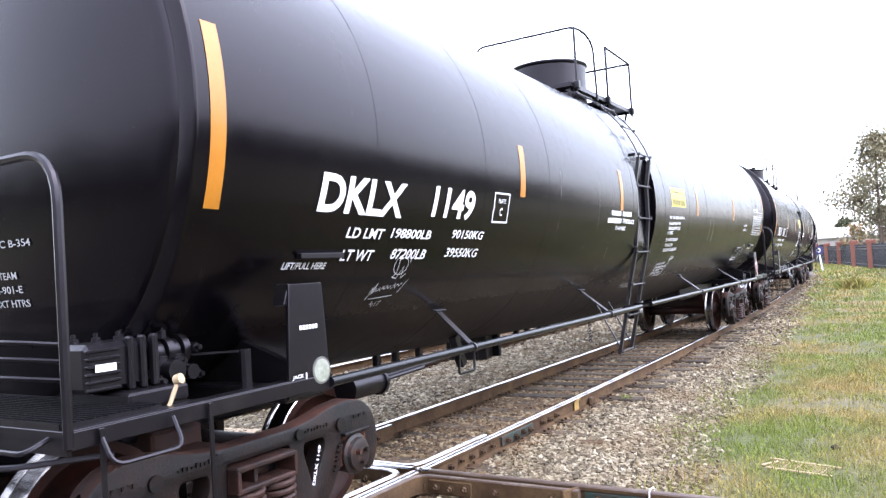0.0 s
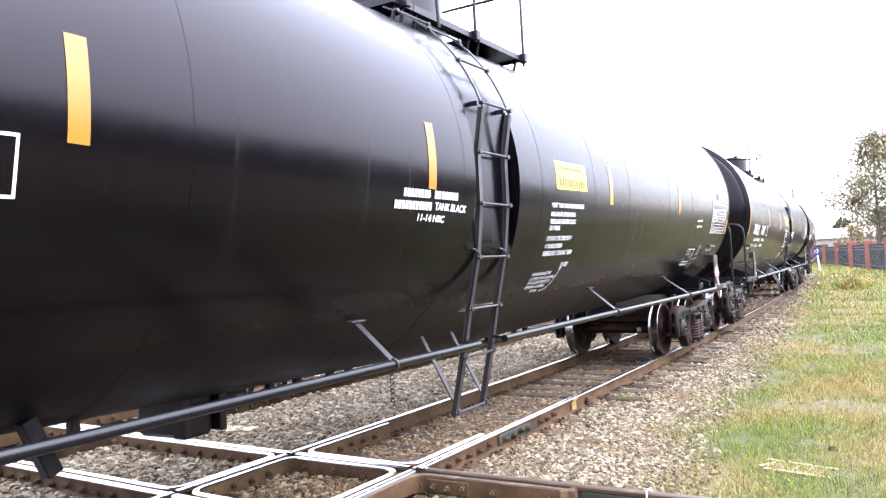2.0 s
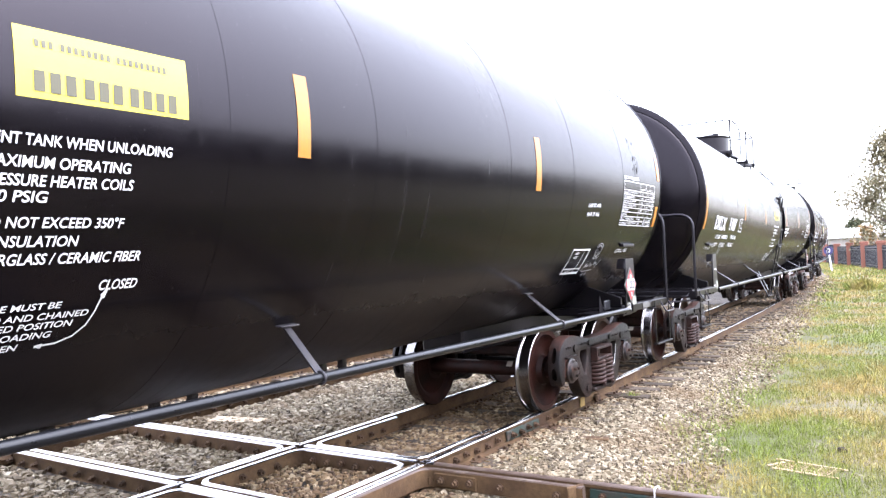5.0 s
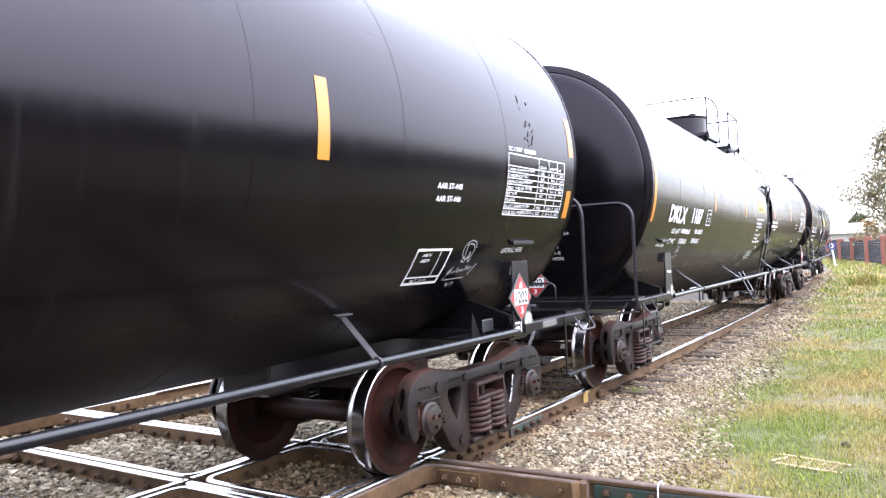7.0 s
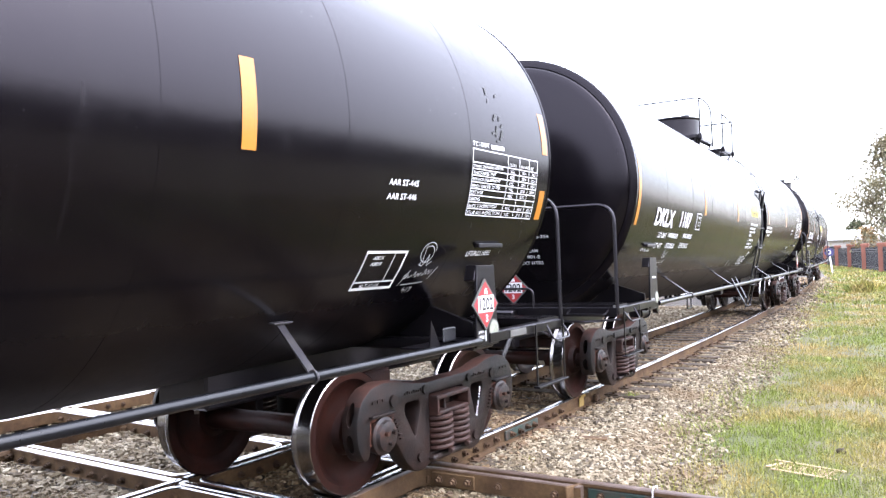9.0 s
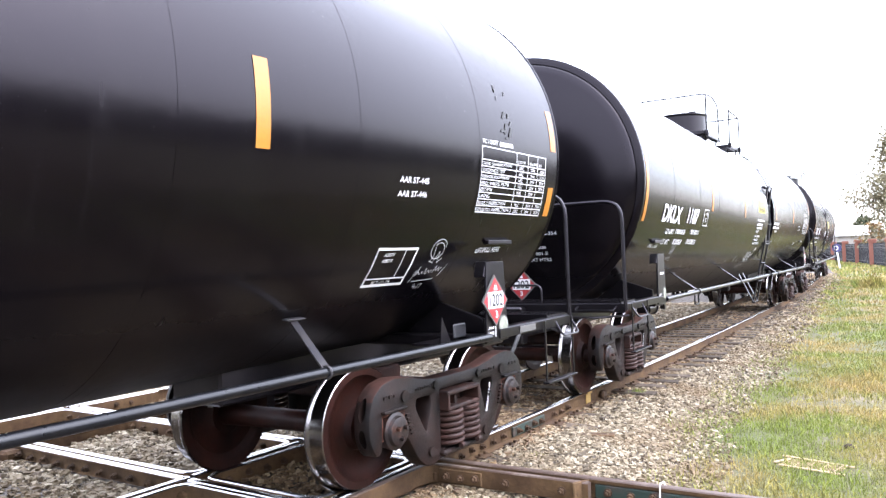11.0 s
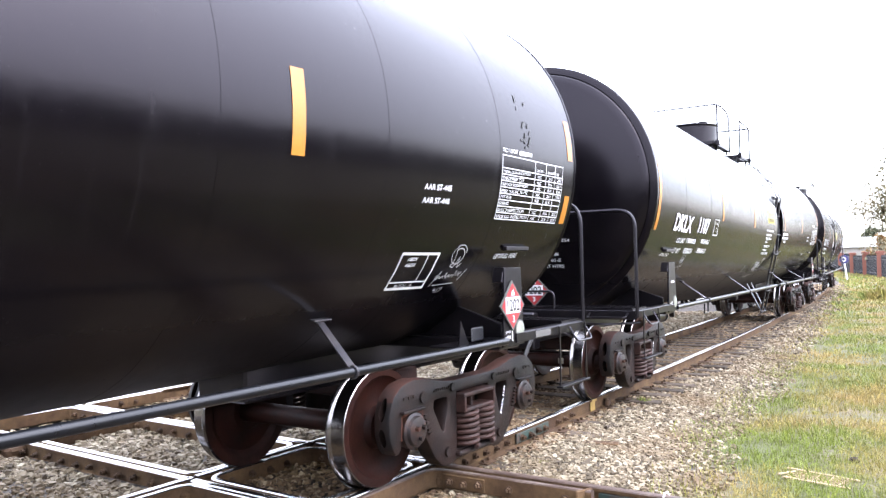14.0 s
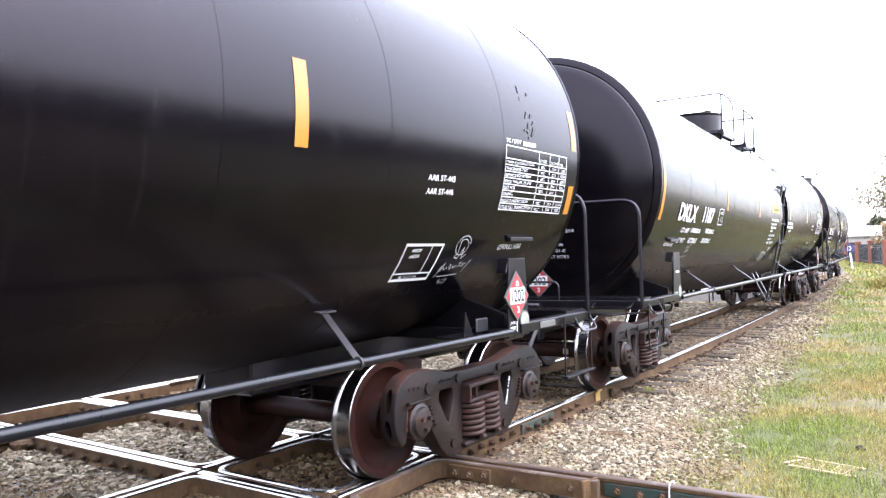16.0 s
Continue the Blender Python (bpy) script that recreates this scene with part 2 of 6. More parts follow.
M_WOOD = material("brown_autumn_wood", (0.03, 0.021, 0.018), 0.8, 0, 0.3, 3.0, 0.5, 0, (0.04, 0.026, 0.018), 0.55, 0.5, 0.12, island=0.35)
M_LEAFGOLD = material("golden_leaves", (0.2, 0.11, 0.028), 0.7, 0, 0.3, 3.0, 0.5, 0, island=0.35)
M_SHEET = material("pale_sheet_roof", (0.7, 0.7, 0.7), 0.5, 0, 0.15, 8.0, 1.0, 0)
M_WALL = material("grey_render_wall", (0.28, 0.26, 0.24), 0.8, 0, 0.3, 8.0, 1.0, 0.1)
M_GLASSDARK = material("dark_window_glass", (0.03, 0.035, 0.04), 0.15, 0, 0.1, 8.0, 1.0, 0)
M_BLUE = material("dark_blue_sign", (0.035, 0.03, 0.11), 0.45, 0, 0.15, 8.0, 2.0, 0)
M_PIPE = material("glossy_blue_black_pipe", (0.0035, 0.0038, 0.005), 0.28, 0, 0.5, 25.0, 3.0, 0, (0.008, 0.0075, 0.007), 0.66, 4.0, 0.12, rough_vary=0.02, spec=0.3)
M_LADDER = material("grey_black_ladder_steel", (0.02, 0.0185, 0.0215), 0.42, 0, 0.5, 25.0, 3.0, 0.12, (0.04, 0.036, 0.033), 0.62, 5.0, 0.12, spec=0.45)
M_HOSE = material("black_rubber_hose", (0.018, 0.018, 0.018), 0.6, 0, 0.3)
M_RAILDULL = material("dull_brown_rail_head", (0.075, 0.05, 0.038), 0.5, 0.3, 0.5, 25.0, 3.0, 0.15, (0.2, 0.16, 0.13), 0.66, 3.0, 0.1)
M_OCHRE = material("yellow_rail_paint", (0.247, 0.156, 0.039), 0.7, 0, 0.4, 30.0, 8.0, 0.1)


# ---- mesh helpers ----
def finish(bm, name, mats, smooth=True):
    me = bpy.data.meshes.new(name)
    bm.to_mesh(me)
    bm.free()
    for m in (mats if isinstance(mats, (list, tuple)) else [mats]):
        me.materials.append(m)
    if smooth:
        me.shade_smooth()
        me.set_sharp_from_angle(angle=radians(32))
    return me


def part(name, bm, mats, parent, label="", smooth=True):
    ob = new(name, bm if isinstance(bm, bpy.types.Mesh) else finish(bm, name, mats, smooth))
    ob.parent = parent
    if label:
        ob["label"] = label
    return ob


def box(bm, x0, x1, y0, y1, z0, z1, bevel=0.0, turn=None, mat=0):
    m = Matrix.Translation(((x0 + x1) / 2, (y0 + y1) / 2, (z0 + z1) / 2)) @ (turn or Matrix.Identity(4)) @ Matrix.Diagonal((x1 - x0, y1 - y0, z1 - z0, 1))
    vs = bmesh.ops.create_cube(bm, size=1, matrix=m)["verts"]
    for f in {f for v in vs for f in v.link_faces}:
        f.material_index = mat
    if bevel:
        bmesh.ops.bevel(bm, geom=list({e for v in vs for e in v.link_edges}), offset=bevel, segments=1, affect="EDGES", material=-1)


def rod(bm, p, q, r, n=8, r2=None, mat=0):
    p, q = Vector(p), Vector(q)
    d = q - p
    m = Matrix.Translation((p + q) / 2) @ d.to_track_quat("Z", "Y").to_matrix().to_4x4()
    vs = bmesh.ops.create_cone(bm, cap_ends=True, segments=n, radius1=r, radius2=r if r2 is None else r2, depth=d.length, matrix=m)["verts"]
    for f in {f for v in vs for f in v.link_faces}:
        f.material_index = mat


def fillet(pts, rad, n=5):
    """Round the corners of a polyline."""
    pts = [Vector(p) for p in pts]
    out = [pts[0]]
    for a, b, c in zip(pts, pts[1:], pts[2:]):
        u, v = (a - b), (c - b)
        k = min(rad, u.length * 0.49, v.length * 0.49)
        p, q = b + u.normalized() * k, b + v.normalized() * k
        for i in range(n + 1):
            t = i / n
            out.append(p * (1 - t) ** 2 + b * 2 * t * (1 - t) + q * t * t)
    out.append(pts[-1])
    return out


def tube(bm, pts, r, n=8, closed=False):
    pts = [Vector(p) for p in pts]
    rings, up = [], None
    k = len(pts)
    for i, p in enumerate(pts):
        if closed:
            d = pts[(i + 1) % k] - pts[i - 1]
        else:
            d = pts[min(i + 1, k - 1)] - pts[max(i - 1, 0)]
        d.normalize()
        if up is None:
            up = d.orthogonal().normalized()
        up = (up - d * up.dot(d)).normalized()
        w = d.cross(up)
        rings.append([bm.verts.new(p + r * (math.cos(a) * up + math.sin(a) * w)) for a in [2 * math.pi * j / n for j in range(n)]])
    for a, b in zip(rings, rings[1:] + ([rings[0]] if closed else [])):
        for j in range(n):
            bm.faces.new((a[j], a[(j + 1) % n], b[(j + 1) % n], b[j]))
    if not closed:
        bm.faces.new(rings[0][::-1])
        bm.faces.new(rings[-1])


def sweep(bm, pts, profile, mats_of=None, closed=False, caps=True):
    """Carry an upright profile of (side, height) along a level polyline; side is to the right of the way."""
    pts = [Vector(p) for p in pts]
    k = len(pts)
    rings = []
    for i, p in enumerate(pts):
        if closed:
            d0, d1 = (pts[i] - pts[i - 1]), (pts[(i + 1) % k] - pts[i])
        else:
            d0, d1 = pts[max(i, 1)] - pts[max(i, 1) - 1], pts[min(i + 1, k - 1)] - pts[min(i, k - 2)]
        d0, d1 = d0.normalized(), d1.normalized()
        d = (d0 + d1).normalized()
        side = Vector((d.y, -d.x, 0)) / max(0.5, d.dot(d0))
        rings.append([bm.verts.new(p + side * a + Vector((0, 0, h))) for a, h in profile])
    n = len(profile)
    for a, b in zip(rings, rings[1:] + ([rings[0]] if closed else [])):
        for j in range(n):
            f = bm.faces.new((a[j], b[j], b[(j + 1) % n], a[(j + 1) % n]))
            if mats_of:
                f.material_index = mats_of[j]
    if caps and not closed:
        bm.faces.new(rings[0])
        bm.faces.new(rings[-1][::-1])


def lathe(bm, profile, n=40, mats_of=None, axis="x"):
    """Turn a profile of (along, radius) about the x axis (or z)."""
    rings = []
    for a, r in profile:
        ring = []
        for j in range(n):
            t = 2 * math.pi * j / n
            ring.append(bm.verts.new((a, r * math.cos(t), r * math.sin(t)) if axis == "x" else (r * math.cos(t), r * math.sin(t), a)))
        rings.append(ring)
    for i, (a, b) in enumerate(zip(rings, rings[1:])):
        for j in range(n):
            f = bm.faces.new((a[j], a[(j + 1) % n], b[(j + 1) % n], b[j]))
            if mats_of:
                f.material_index = mats_of[i]
    for ring in (rings[0], rings[-1]):
        bm.faces.new(ring)
    bmesh.ops.recalc_face_normals(bm, faces=bm.faces)


def plate2d(outline, holes=(), thick=0.05, bevel=0.0):
    """A flat plate in x (width) and y (height) with holes, its depth along z; returned as a bmesh."""
    cu = bpy.data.curves.new("outline", "CURVE")
    cu.dimensions, cu.fill_mode, cu.extrude, cu.bevel_depth, cu.bevel_resolution = "2D", "BOTH", thick / 2 - bevel, bevel, 1
    for loop in (outline, *holes):
        sp = cu.splines.new("POLY")
        sp.points.add(len(loop) - 1)
        for p, (a, b) in zip(sp.points, loop):
            p.co = (a, b, 0, 1)
        sp.use_cyclic_u = True
    return curve_mesh(cu)


def curve_mesh(cu):
    ob = bpy.data.objects.new("draft", cu)
    scene.collection.objects.link(ob)
    dg = bpy.context.evaluated_depsgraph_get()
    me = ob.evaluated_get(dg).to_mesh()
    bm = bmesh.new()
    bm.from_mesh(me)
    ob.evaluated_get(dg).to_mesh_clear()
    bpy.data.objects.remove(ob)
    bpy.data.curves.remove(cu)
    return bm


def lettering(words, shear=0.0, bold=0.0):
    """Flat letters in x and y, scaled to a box 1 wide and 1 high."""
    cu = bpy.data.curves.new("letters", "FONT")
    cu.body, cu.size, cu.shear, cu.offset, cu.resolution_u = words, 1.0, shear, bold, 4
    bm = curve_mesh(cu)
    xs, ys = [v.co.x for v in bm.verts], [v.co.y for v in bm.verts]
    x0, x1, y0, y1 = min(xs), max(xs), min(ys), max(ys)
    for v in bm.verts:
        v.co = ((v.co.x - x0) / (x1 - x0), (v.co.y - y0) / (y1 - y0), 0)
    return bm


def chamfer(loop, k):
    """Cut the corners of a polygon."""
    out = []
    n = len(loop)
    for i in range(n):
        a, b, c = Vector(loop[i - 1]), Vector(loop[i]), Vector(loop[(i + 1) % n])
        for t in (0.0, 0.5, 1.0):
            p, q = b + (a - b).normalized() * min(k, (a - b).length * 0.4), b + (c - b).normalized() * min(k, (c - b).length * 0.4)
            s = p * (1 - t) ** 2 + b * 2 * t * (1 - t) + q * t * t
            out.append((s.x, s.y))
    return out

# ---- the track's line ----
GAUGE = 1.505          # between rail centres
MID = -GAUGE / 2       # the train's centre line beside the near rail
BEND = 0.0011


def track_x(y, x=0.0):
    """The line of a track: straight, then bending gently away."""
    return x - BEND * max(0.0, y) ** 2


def roll_at(t):
    """Smooth interpolation of ROLL."""
    n = len(ROLL)
    i = max(j for j in range(n - 1) if ROLL[j][0] <= t + 1e-9)
    def slope(j):
        a, b = ROLL[max(j - 1, 0)], ROLL[min(j + 1, n - 1)]
        return (b[1] - a[1]) / (b[0] - a[0])
    (t0, a), (t1, b) = ROLL[i], ROLL[i + 1]
    h = t1 - t0
    u = (t - t0) / h
    return ((2 * u ** 3 - 3 * u ** 2 + 1) * a + (u ** 3 - 2 * u ** 2 + u) * h * slope(i)
            + (-2 * u ** 3 + 3 * u ** 2) * b + (u ** 3 - u ** 2) * h * slope(i + 1))


# ---- tank car ----
TANK_R = 1.62
TANK_LOW, TANK_RISE = 2.43, 0.0215      # the shell's axis is lowest amidships and rises to both ends
END_A, END_B = -8.30, 8.62      # ends of the jacket
TRUCK = 7.5                     # truck centres from the middle
PITCH = 19.32                   # from car to car
WHEEL_R = 0.457
SIDE = 1.5525                   # the side pipe and sills


def axis_z(y):
    """Height of the tank's axis."""
    return TANK_LOW + TANK_RISE * math.hypot(y + 0.1, 0.6)


def on_tank(y, z, lift=0.004):
    a = math.asin(max(-1, min(1, (z - axis_z(y)) / TANK_R)))
    r = TANK_R + lift
    return Vector((r * math.cos(a), y, axis_z(y) + r * math.sin(a)))


def wrap(bm, y0, y1, z0, z1, lift=0.005, lean=0.0):
    """Bend a unit-square mesh onto the tank's side; heights count along the sheet."""
    mid = axis_z((y0 + y1) / 2)
    a0, a1 = (math.asin((z - mid) / TANK_R) for z in (z0, z1))
    cuts = max(1, int((z1 - z0) / 0.05))
    for i in range(1, cuts):
        bmesh.ops.bisect_plane(bm, geom=bm.verts[:] + bm.edges[:] + bm.faces[:], plane_co=(0, i / cuts, 0), plane_no=(0, 1, 0))
    r = TANK_R + lift
    for v in bm.verts:
        a = a0 + (a1 - a0) * v.co.y
        y = y0 - 0.068 + (y1 - y0) * v.co.x + lean * v.co.y
        v.co = (r * math.cos(a), y, axis_z(y) + r * math.sin(a))
    bmesh.ops.recalc_face_normals(bm, faces=bm.faces)
    for f in bm.faces:
        if f.normal.x < 0:
            f.normal_flip()
    return bm


def unit_square():
    bm = bmesh.new()
    bm.faces.new([bm.verts.new(p) for p in ((0, 0, 0), (1, 0, 0), (1, 1, 0), (0, 1, 0))])
    return bm


def islands(bm):
    """Split a mesh into its connected pieces, left to right."""
    left, out = set(bm.faces), []
    while left:
        todo, got = [left.pop()], []
        while todo:
            f = todo.pop()
            got.append(f)
            for v in f.verts:
                for g in v.link_faces:
                    if g in left:
                        left.remove(g)
                        todo.append(g)
        piece, made = bmesh.new(), {}
        for f in got:
            for v in f.verts:
                if v not in made:
                    made[v] = piece.verts.new(v.co)
            piece.faces.new([made[v] for v in f.verts])
        out.append(piece)
    bm.free()
    return out


FINE = bmesh.new()


def stencil(car, words, y0, y1, z0, z1, shear=0.12, bold=0.012):
    """Painted words: large ones letter by letter, fine print in one piece."""
    bm = wrap(lettering(words, shear, bold), y0, y1, z0, z1)
    if z1 - z0 > 0.06:
        for piece in islands(bm):
            part("stencil_letter", piece, M_WHITE, car, "white stencilled letter", False)
    else:
        me = bpy.data.meshes.new("words")
        bm.to_mesh(me)
        bm.free()
        FINE.from_mesh(me)
        bpy.data.meshes.remove(me)


def fine_print(car):
    """The small lettering gathered so far, as one part of the car."""
    ob = part("fine_print", finish(FINE.copy(), "fine_print", M_WHITE, False), None, car, "small white stencilled lettering")
    ob["kind"] = "stuff"
    FINE.clear()


def letter_bars(owner, count, y0, y1, z0, z1, mat, fill=0.76):
    """Plain bars in place of a name, one to a letter."""
    w = (y1 - y0) / count
    for i in range(count):
        part("bar_decal", wrap(unit_square(), y0 + w * i, y0 + w * (i + fill), z0, z1, 0.006), mat, owner, "", False)


def patch(car, name, y0, y1, z0, z1, mat, label="", lift=0.003, lean=0.0):
    return part(name, wrap(unit_square(), y0, y1, z0, z1, lift, lean), mat, car, label, False)


def ribbon(bm, pts, w):
    """Flat painted strokes on the tank from (y, z) points."""
    for (ya, za), (yb, zb) in zip(pts, pts[1:]):
        d = Vector((yb - ya, zb - za))
        if d.length < 1e-5:
            continue
        n = Vector((-d.y, d.x)).normalized() * w / 2
        d = d.normalized() * w * 0.4
        bm.faces.new([bm.verts.new(on_tank(y - 0.068, z, 0.005)) for y, z in
                      ((ya - n.x - d.x, za - n.y - d.y), (yb - n.x + d.x, zb - n.y + d.y), (yb + n.x + d.x, zb + n.y + d.y), (ya + n.x - d.x, za + n.y - d.y))])


def jacket():
    bm = bmesh.new()
    n = 112
    seams = [-6.8, -5.32, -4.03, -1.42, 0.04, 1.44, 2.64, 4.47, 5.80, 7.23]
    st = [(END_A, 0, False), (END_B, 0, False)]
    st += [(END_A + 0.7 * i, 0, False) for i in range(1, 24)]
    for s in seams:
        st += [(s - 0.028, 0, False), (s - 0.0274, 0.0016, False), (s + 0.0274, 0.0016, False), (s + 0.028, 0, False)]
    lo, hi = -1.27, -0.47
    st = [q for q in st if not (lo - 0.02 < q[0] < hi + 0.02)]
    st += [(lo, 0, False), (lo + 1e-4, 0, True), (-1.0, 0, True), (-0.7, 0, True), (hi - 1e-4, 0, True), (hi, 0, False)]
    st.sort(key=lambda q: q[0])
    flat = TANK_R - 0.125
    rings = []
    for y, lift, cut in st:
        ring = []
        for j in range(n):
            a = 2 * math.pi * j / n
            wob = 0.0016 * noise.noise(Vector((math.cos(a) * 2, y * 0.9, math.sin(a) * 2)))
            r = TANK_R + lift + wob
            x, z = r * math.cos(a), r * math.sin(a)
            if cut:
                x = max(-flat, min(flat, x))
            ring.append(bm.verts.new((x, y, axis_z(y) + z)))
        rings.append(ring)
    for a, b in zip(rings, rings[1:]):
        for j in range(n):
            bm.faces.new((a[j], a[(j + 1) % n], b[(j + 1) % n], b[j]))
    bmesh.ops.dissolve_degenerate(bm, edges=bm.edges, dist=0.0003)
    bmesh.ops.recalc_face_normals(bm, faces=bm.faces)
    return bm


def head(end, sign):
    """A dished tank head with its rolled edge band."""
    bm = bmesh.new()
    n, deep = 96, 0.24
    prof = [(-0.012, TANK_R - 0.003), (-0.008, TANK_R + 0.006), (0.006, TANK_R + 0.008), (0.016, TANK_R + 0.003), (0.024, TANK_R - 0.012),
            (0.036, TANK_R - 0.072), (0.037, TANK_R - 0.078), (0.024, TANK_R - 0.082), (0.036, TANK_R - 0.09), (0.048, TANK_R - 0.105), (0.054, TANK_R - 0.112)]
    prof += [(0.054 + deep * (1 - u * u), (TANK_R - 0.112) * u) for u in (0.95, 0.85, 0.7, 0.55, 0.4, 0.25, 0.1)]
    rings = []
    for a, r in prof:
        rings.append([bm.verts.new((r * math.cos(2 * math.pi * j / n), end + sign * a, axis_z(end) + r * math.sin(2 * math.pi * j / n))) for j in range(n)])
    for a, b in zip(rings, rings[1:]):
        for j in range(n):
            bm.faces.new((a[j], a[(j + 1) % n], b[(j + 1) % n], b[j]))
    bm.faces.new(rings[-1])
    bmesh.ops.recalc_face_normals(bm, faces=bm.faces)
    return bm


def wheel_mesh():
    bm = bmesh.new()
    # along x outwards from the rail's centre line
    prof = [(-0.092, 0.10), (-0.095, 0.16), (-0.06, 0.22), (-0.055, 0.34), (-0.088, 0.385), (-0.092, 0.40), (-0.092, 0.47), (-0.078, 0.483), (-0.062, 0.478),
            (-0.048, 0.462), (0.03, 0.457), (0.060, 0.453), (0.066, 0.446), (0.066, 0.392), (0.05, 0.38), (0.008, 0.33), (-0.008, 0.24), (0.02, 0.17), (0.075, 0.15), (0.08, 0.10)]
    mats = [1 if 5 < i < 12 else 0 for i in range(len(prof))]
    lathe(bm, prof, 64, mats)
    return finish(bm, "wheel", [M_RUST, M_TREAD])


WHEEL_MESH = wheel_mesh()


def axle_mesh():
    bm = bmesh.new()
    lathe(bm, [(-1.02, 0.07), (-0.9, 0.075), (-0.72, 0.1), (-0.6, 0.095), (-0.3, 0.085), (0, 0.083), (0.3, 0.085), (0.6, 0.095), (0.72, 0.1), (0.9, 0.075), (1.02, 0.07)], 24)
    return finish(bm, "wheelset", M_RUST)


AXLE_MESH = axle_mesh()


def carve(bm, cut):
    """Take one closed mesh out of another."""
    a, b = bpy.data.meshes.new("solid"), bpy.data.meshes.new("cut")
    bm.to_mesh(a)
    cut.to_mesh(b)
    bm.free(), cut.free()
    solid, tool = new("solid", a), new("cut", b)
    mod = solid.modifiers.new("carve", "BOOLEAN")
    mod.operation, mod.solver, mod.object = "DIFFERENCE", "EXACT", tool
    out = bmesh.new()
    dg = bpy.context.evaluated_depsgraph_get()
    out.from_mesh(solid.evaluated_get(dg).to_mesh())
    for ob, me in ((solid, a), (tool, b)):
        bpy.data.objects.remove(ob)
        bpy.data.meshes.remove(me)
    return out


def side_frame_mesh():
    half = [(0.0, 0.735), (0.30, 0.735), (0.48, 0.755), (0.68, 0.80), (0.86, 0.815), (1.0, 0.79), (1.10, 0.72), (1.15, 0.60), (1.15, 0.46), (1.125, 0.39), (1.085, 0.325), (1.05, 0.34),
            (1.035, 0.46), (1.025, 0.59), (0.775, 0.60), (0.755, 0.52), (0.74, 0.41), (0.69, 0.37), (0.575, 0.20), (0.48, 0.12), (0.38, 0.10), (0.28, 0.13)]
    loop = half + [(-a, b) for a, b in half[:0:-1]]
    win = chamfer([(0.60, 0.655), (0.385, 0.655), (0.365, 0.58), (0.44, 0.35), (0.485, 0.35), (0.62, 0.57)], 0.035)
    mid = chamfer([(-0.275, 0.675), (0.275, 0.675), (0.285, 0.175), (-0.285, 0.175)], 0.025)
    holes = [win, mid, [(-a, b) for a, b in win]]
    bm = plate2d(chamfer(loop, 0.03), holes, 0.15, 0.022)
    for v in bm.verts:      # width along the track becomes y, thickness x
        v.co = (v.co.z, v.co.x, v.co.y)
    bmesh.ops.remove_doubles(bm, verts=bm.verts, dist=0.0004)
    bmesh.ops.recalc_face_normals(bm, faces=bm.faces)
    cut = bmesh.new()       # slots through the end legs, seen on their outer edge
    for s in (-1, 1):
        for z, h in ((0.645, 0.085), (0.44, 0.07)):
            m = Matrix.Translation((0, s * 1.12, z)) @ Matrix.Rotation(radians(90), 4, "X") @ Matrix.Diagonal((0.03, h, 1, 1))
            bmesh.ops.create_cone(cut, cap_ends=True, segments=14, radius1=1, radius2=1, depth=0.22, matrix=m)
    bm = carve(bm, cut)
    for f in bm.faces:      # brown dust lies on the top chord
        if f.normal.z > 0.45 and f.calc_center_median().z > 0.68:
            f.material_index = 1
    for s in (-1, 1):       # cast marks, bosses and the ledge over the bearing
        for k in range(8):
            y, h = s * 0.5 + k * 0.03 - 0.11, 0.014 + 0.006 * (k * 5 % 3)
            box(bm, 0.083, 0.091, y, y + 0.014, 0.702, 0.702 + h)
        for k in range(5):
            y = s * 0.95 + k * 0.03 - 0.06
            box(bm, 0.083, 0.09, y, y + 0.015, 0.70 + 0.02 * (k % 2), 0.722)
        rod(bm, (0.07, s * 0.335, 0.705), (0.095, s * 0.335, 0.705), 0.035, 14)
        rod(bm, (0.07, s * 0.75, 0.685), (0.093, s * 0.75, 0.685), 0.045, 14)
        rod(bm, (0.07, s * 0.42, 0.2), (0.095, s * 0.42, 0.2), 0.04, 14)
        box(bm, 0.0, 0.115, s * 0.9 - 0.14, s * 0.9 + 0.14, 0.60, 0.622, 0.006)
        for k in range(6):      # ribs beside the bearing
            box(bm, 0.08, 0.096, s * (0.73 - 0.012 * k) - 0.02, s * (0.73 - 0.012 * k) + 0.02, 0.54 - 0.03 * k, 0.552 - 0.03 * k)
    box(bm, -0.11, 0.13, -0.3, 0.3, 0.135, 0.18, 0.015)
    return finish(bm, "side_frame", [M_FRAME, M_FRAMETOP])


SIDE_FRAME_MESH = side_frame_mesh()


def spring_mesh():
    bm = bmesh.new()
    turns, n = 6.3, 76
    pts = [(0.104 * math.cos(2 * math.pi * turns * i / n), 0.104 * math.sin(2 * math.pi * turns * i / n), 0.19 + 0.29 * i / n) for i in range(n + 1)]
    tube(bm, pts, 0.0205, 8)
    return finish(bm, "spring", M_SPRING)


SPRING_MESH = spring_mesh()


def cap_mesh():
    bm = bmesh.new()
    lathe(bm, [(-0.12, 0.125), (-0.02, 0.13), (0.0, 0.138), (0.035, 0.138), (0.045, 0.115), (0.07, 0.105), (0.08, 0.07)], 28)
    for k in range(3):
        a = 2 * math.pi * k / 3 + 0.5
        rod(bm, (0.075, 0.05 * math.cos(a), 0.05 * math.sin(a)), (0.11, 0.05 * math.cos(a), 0.05 * math.sin(a)), 0.018, 6)
    return finish(bm, "bearing_cap", M_CAP)


CAP_MESH = cap_mesh()


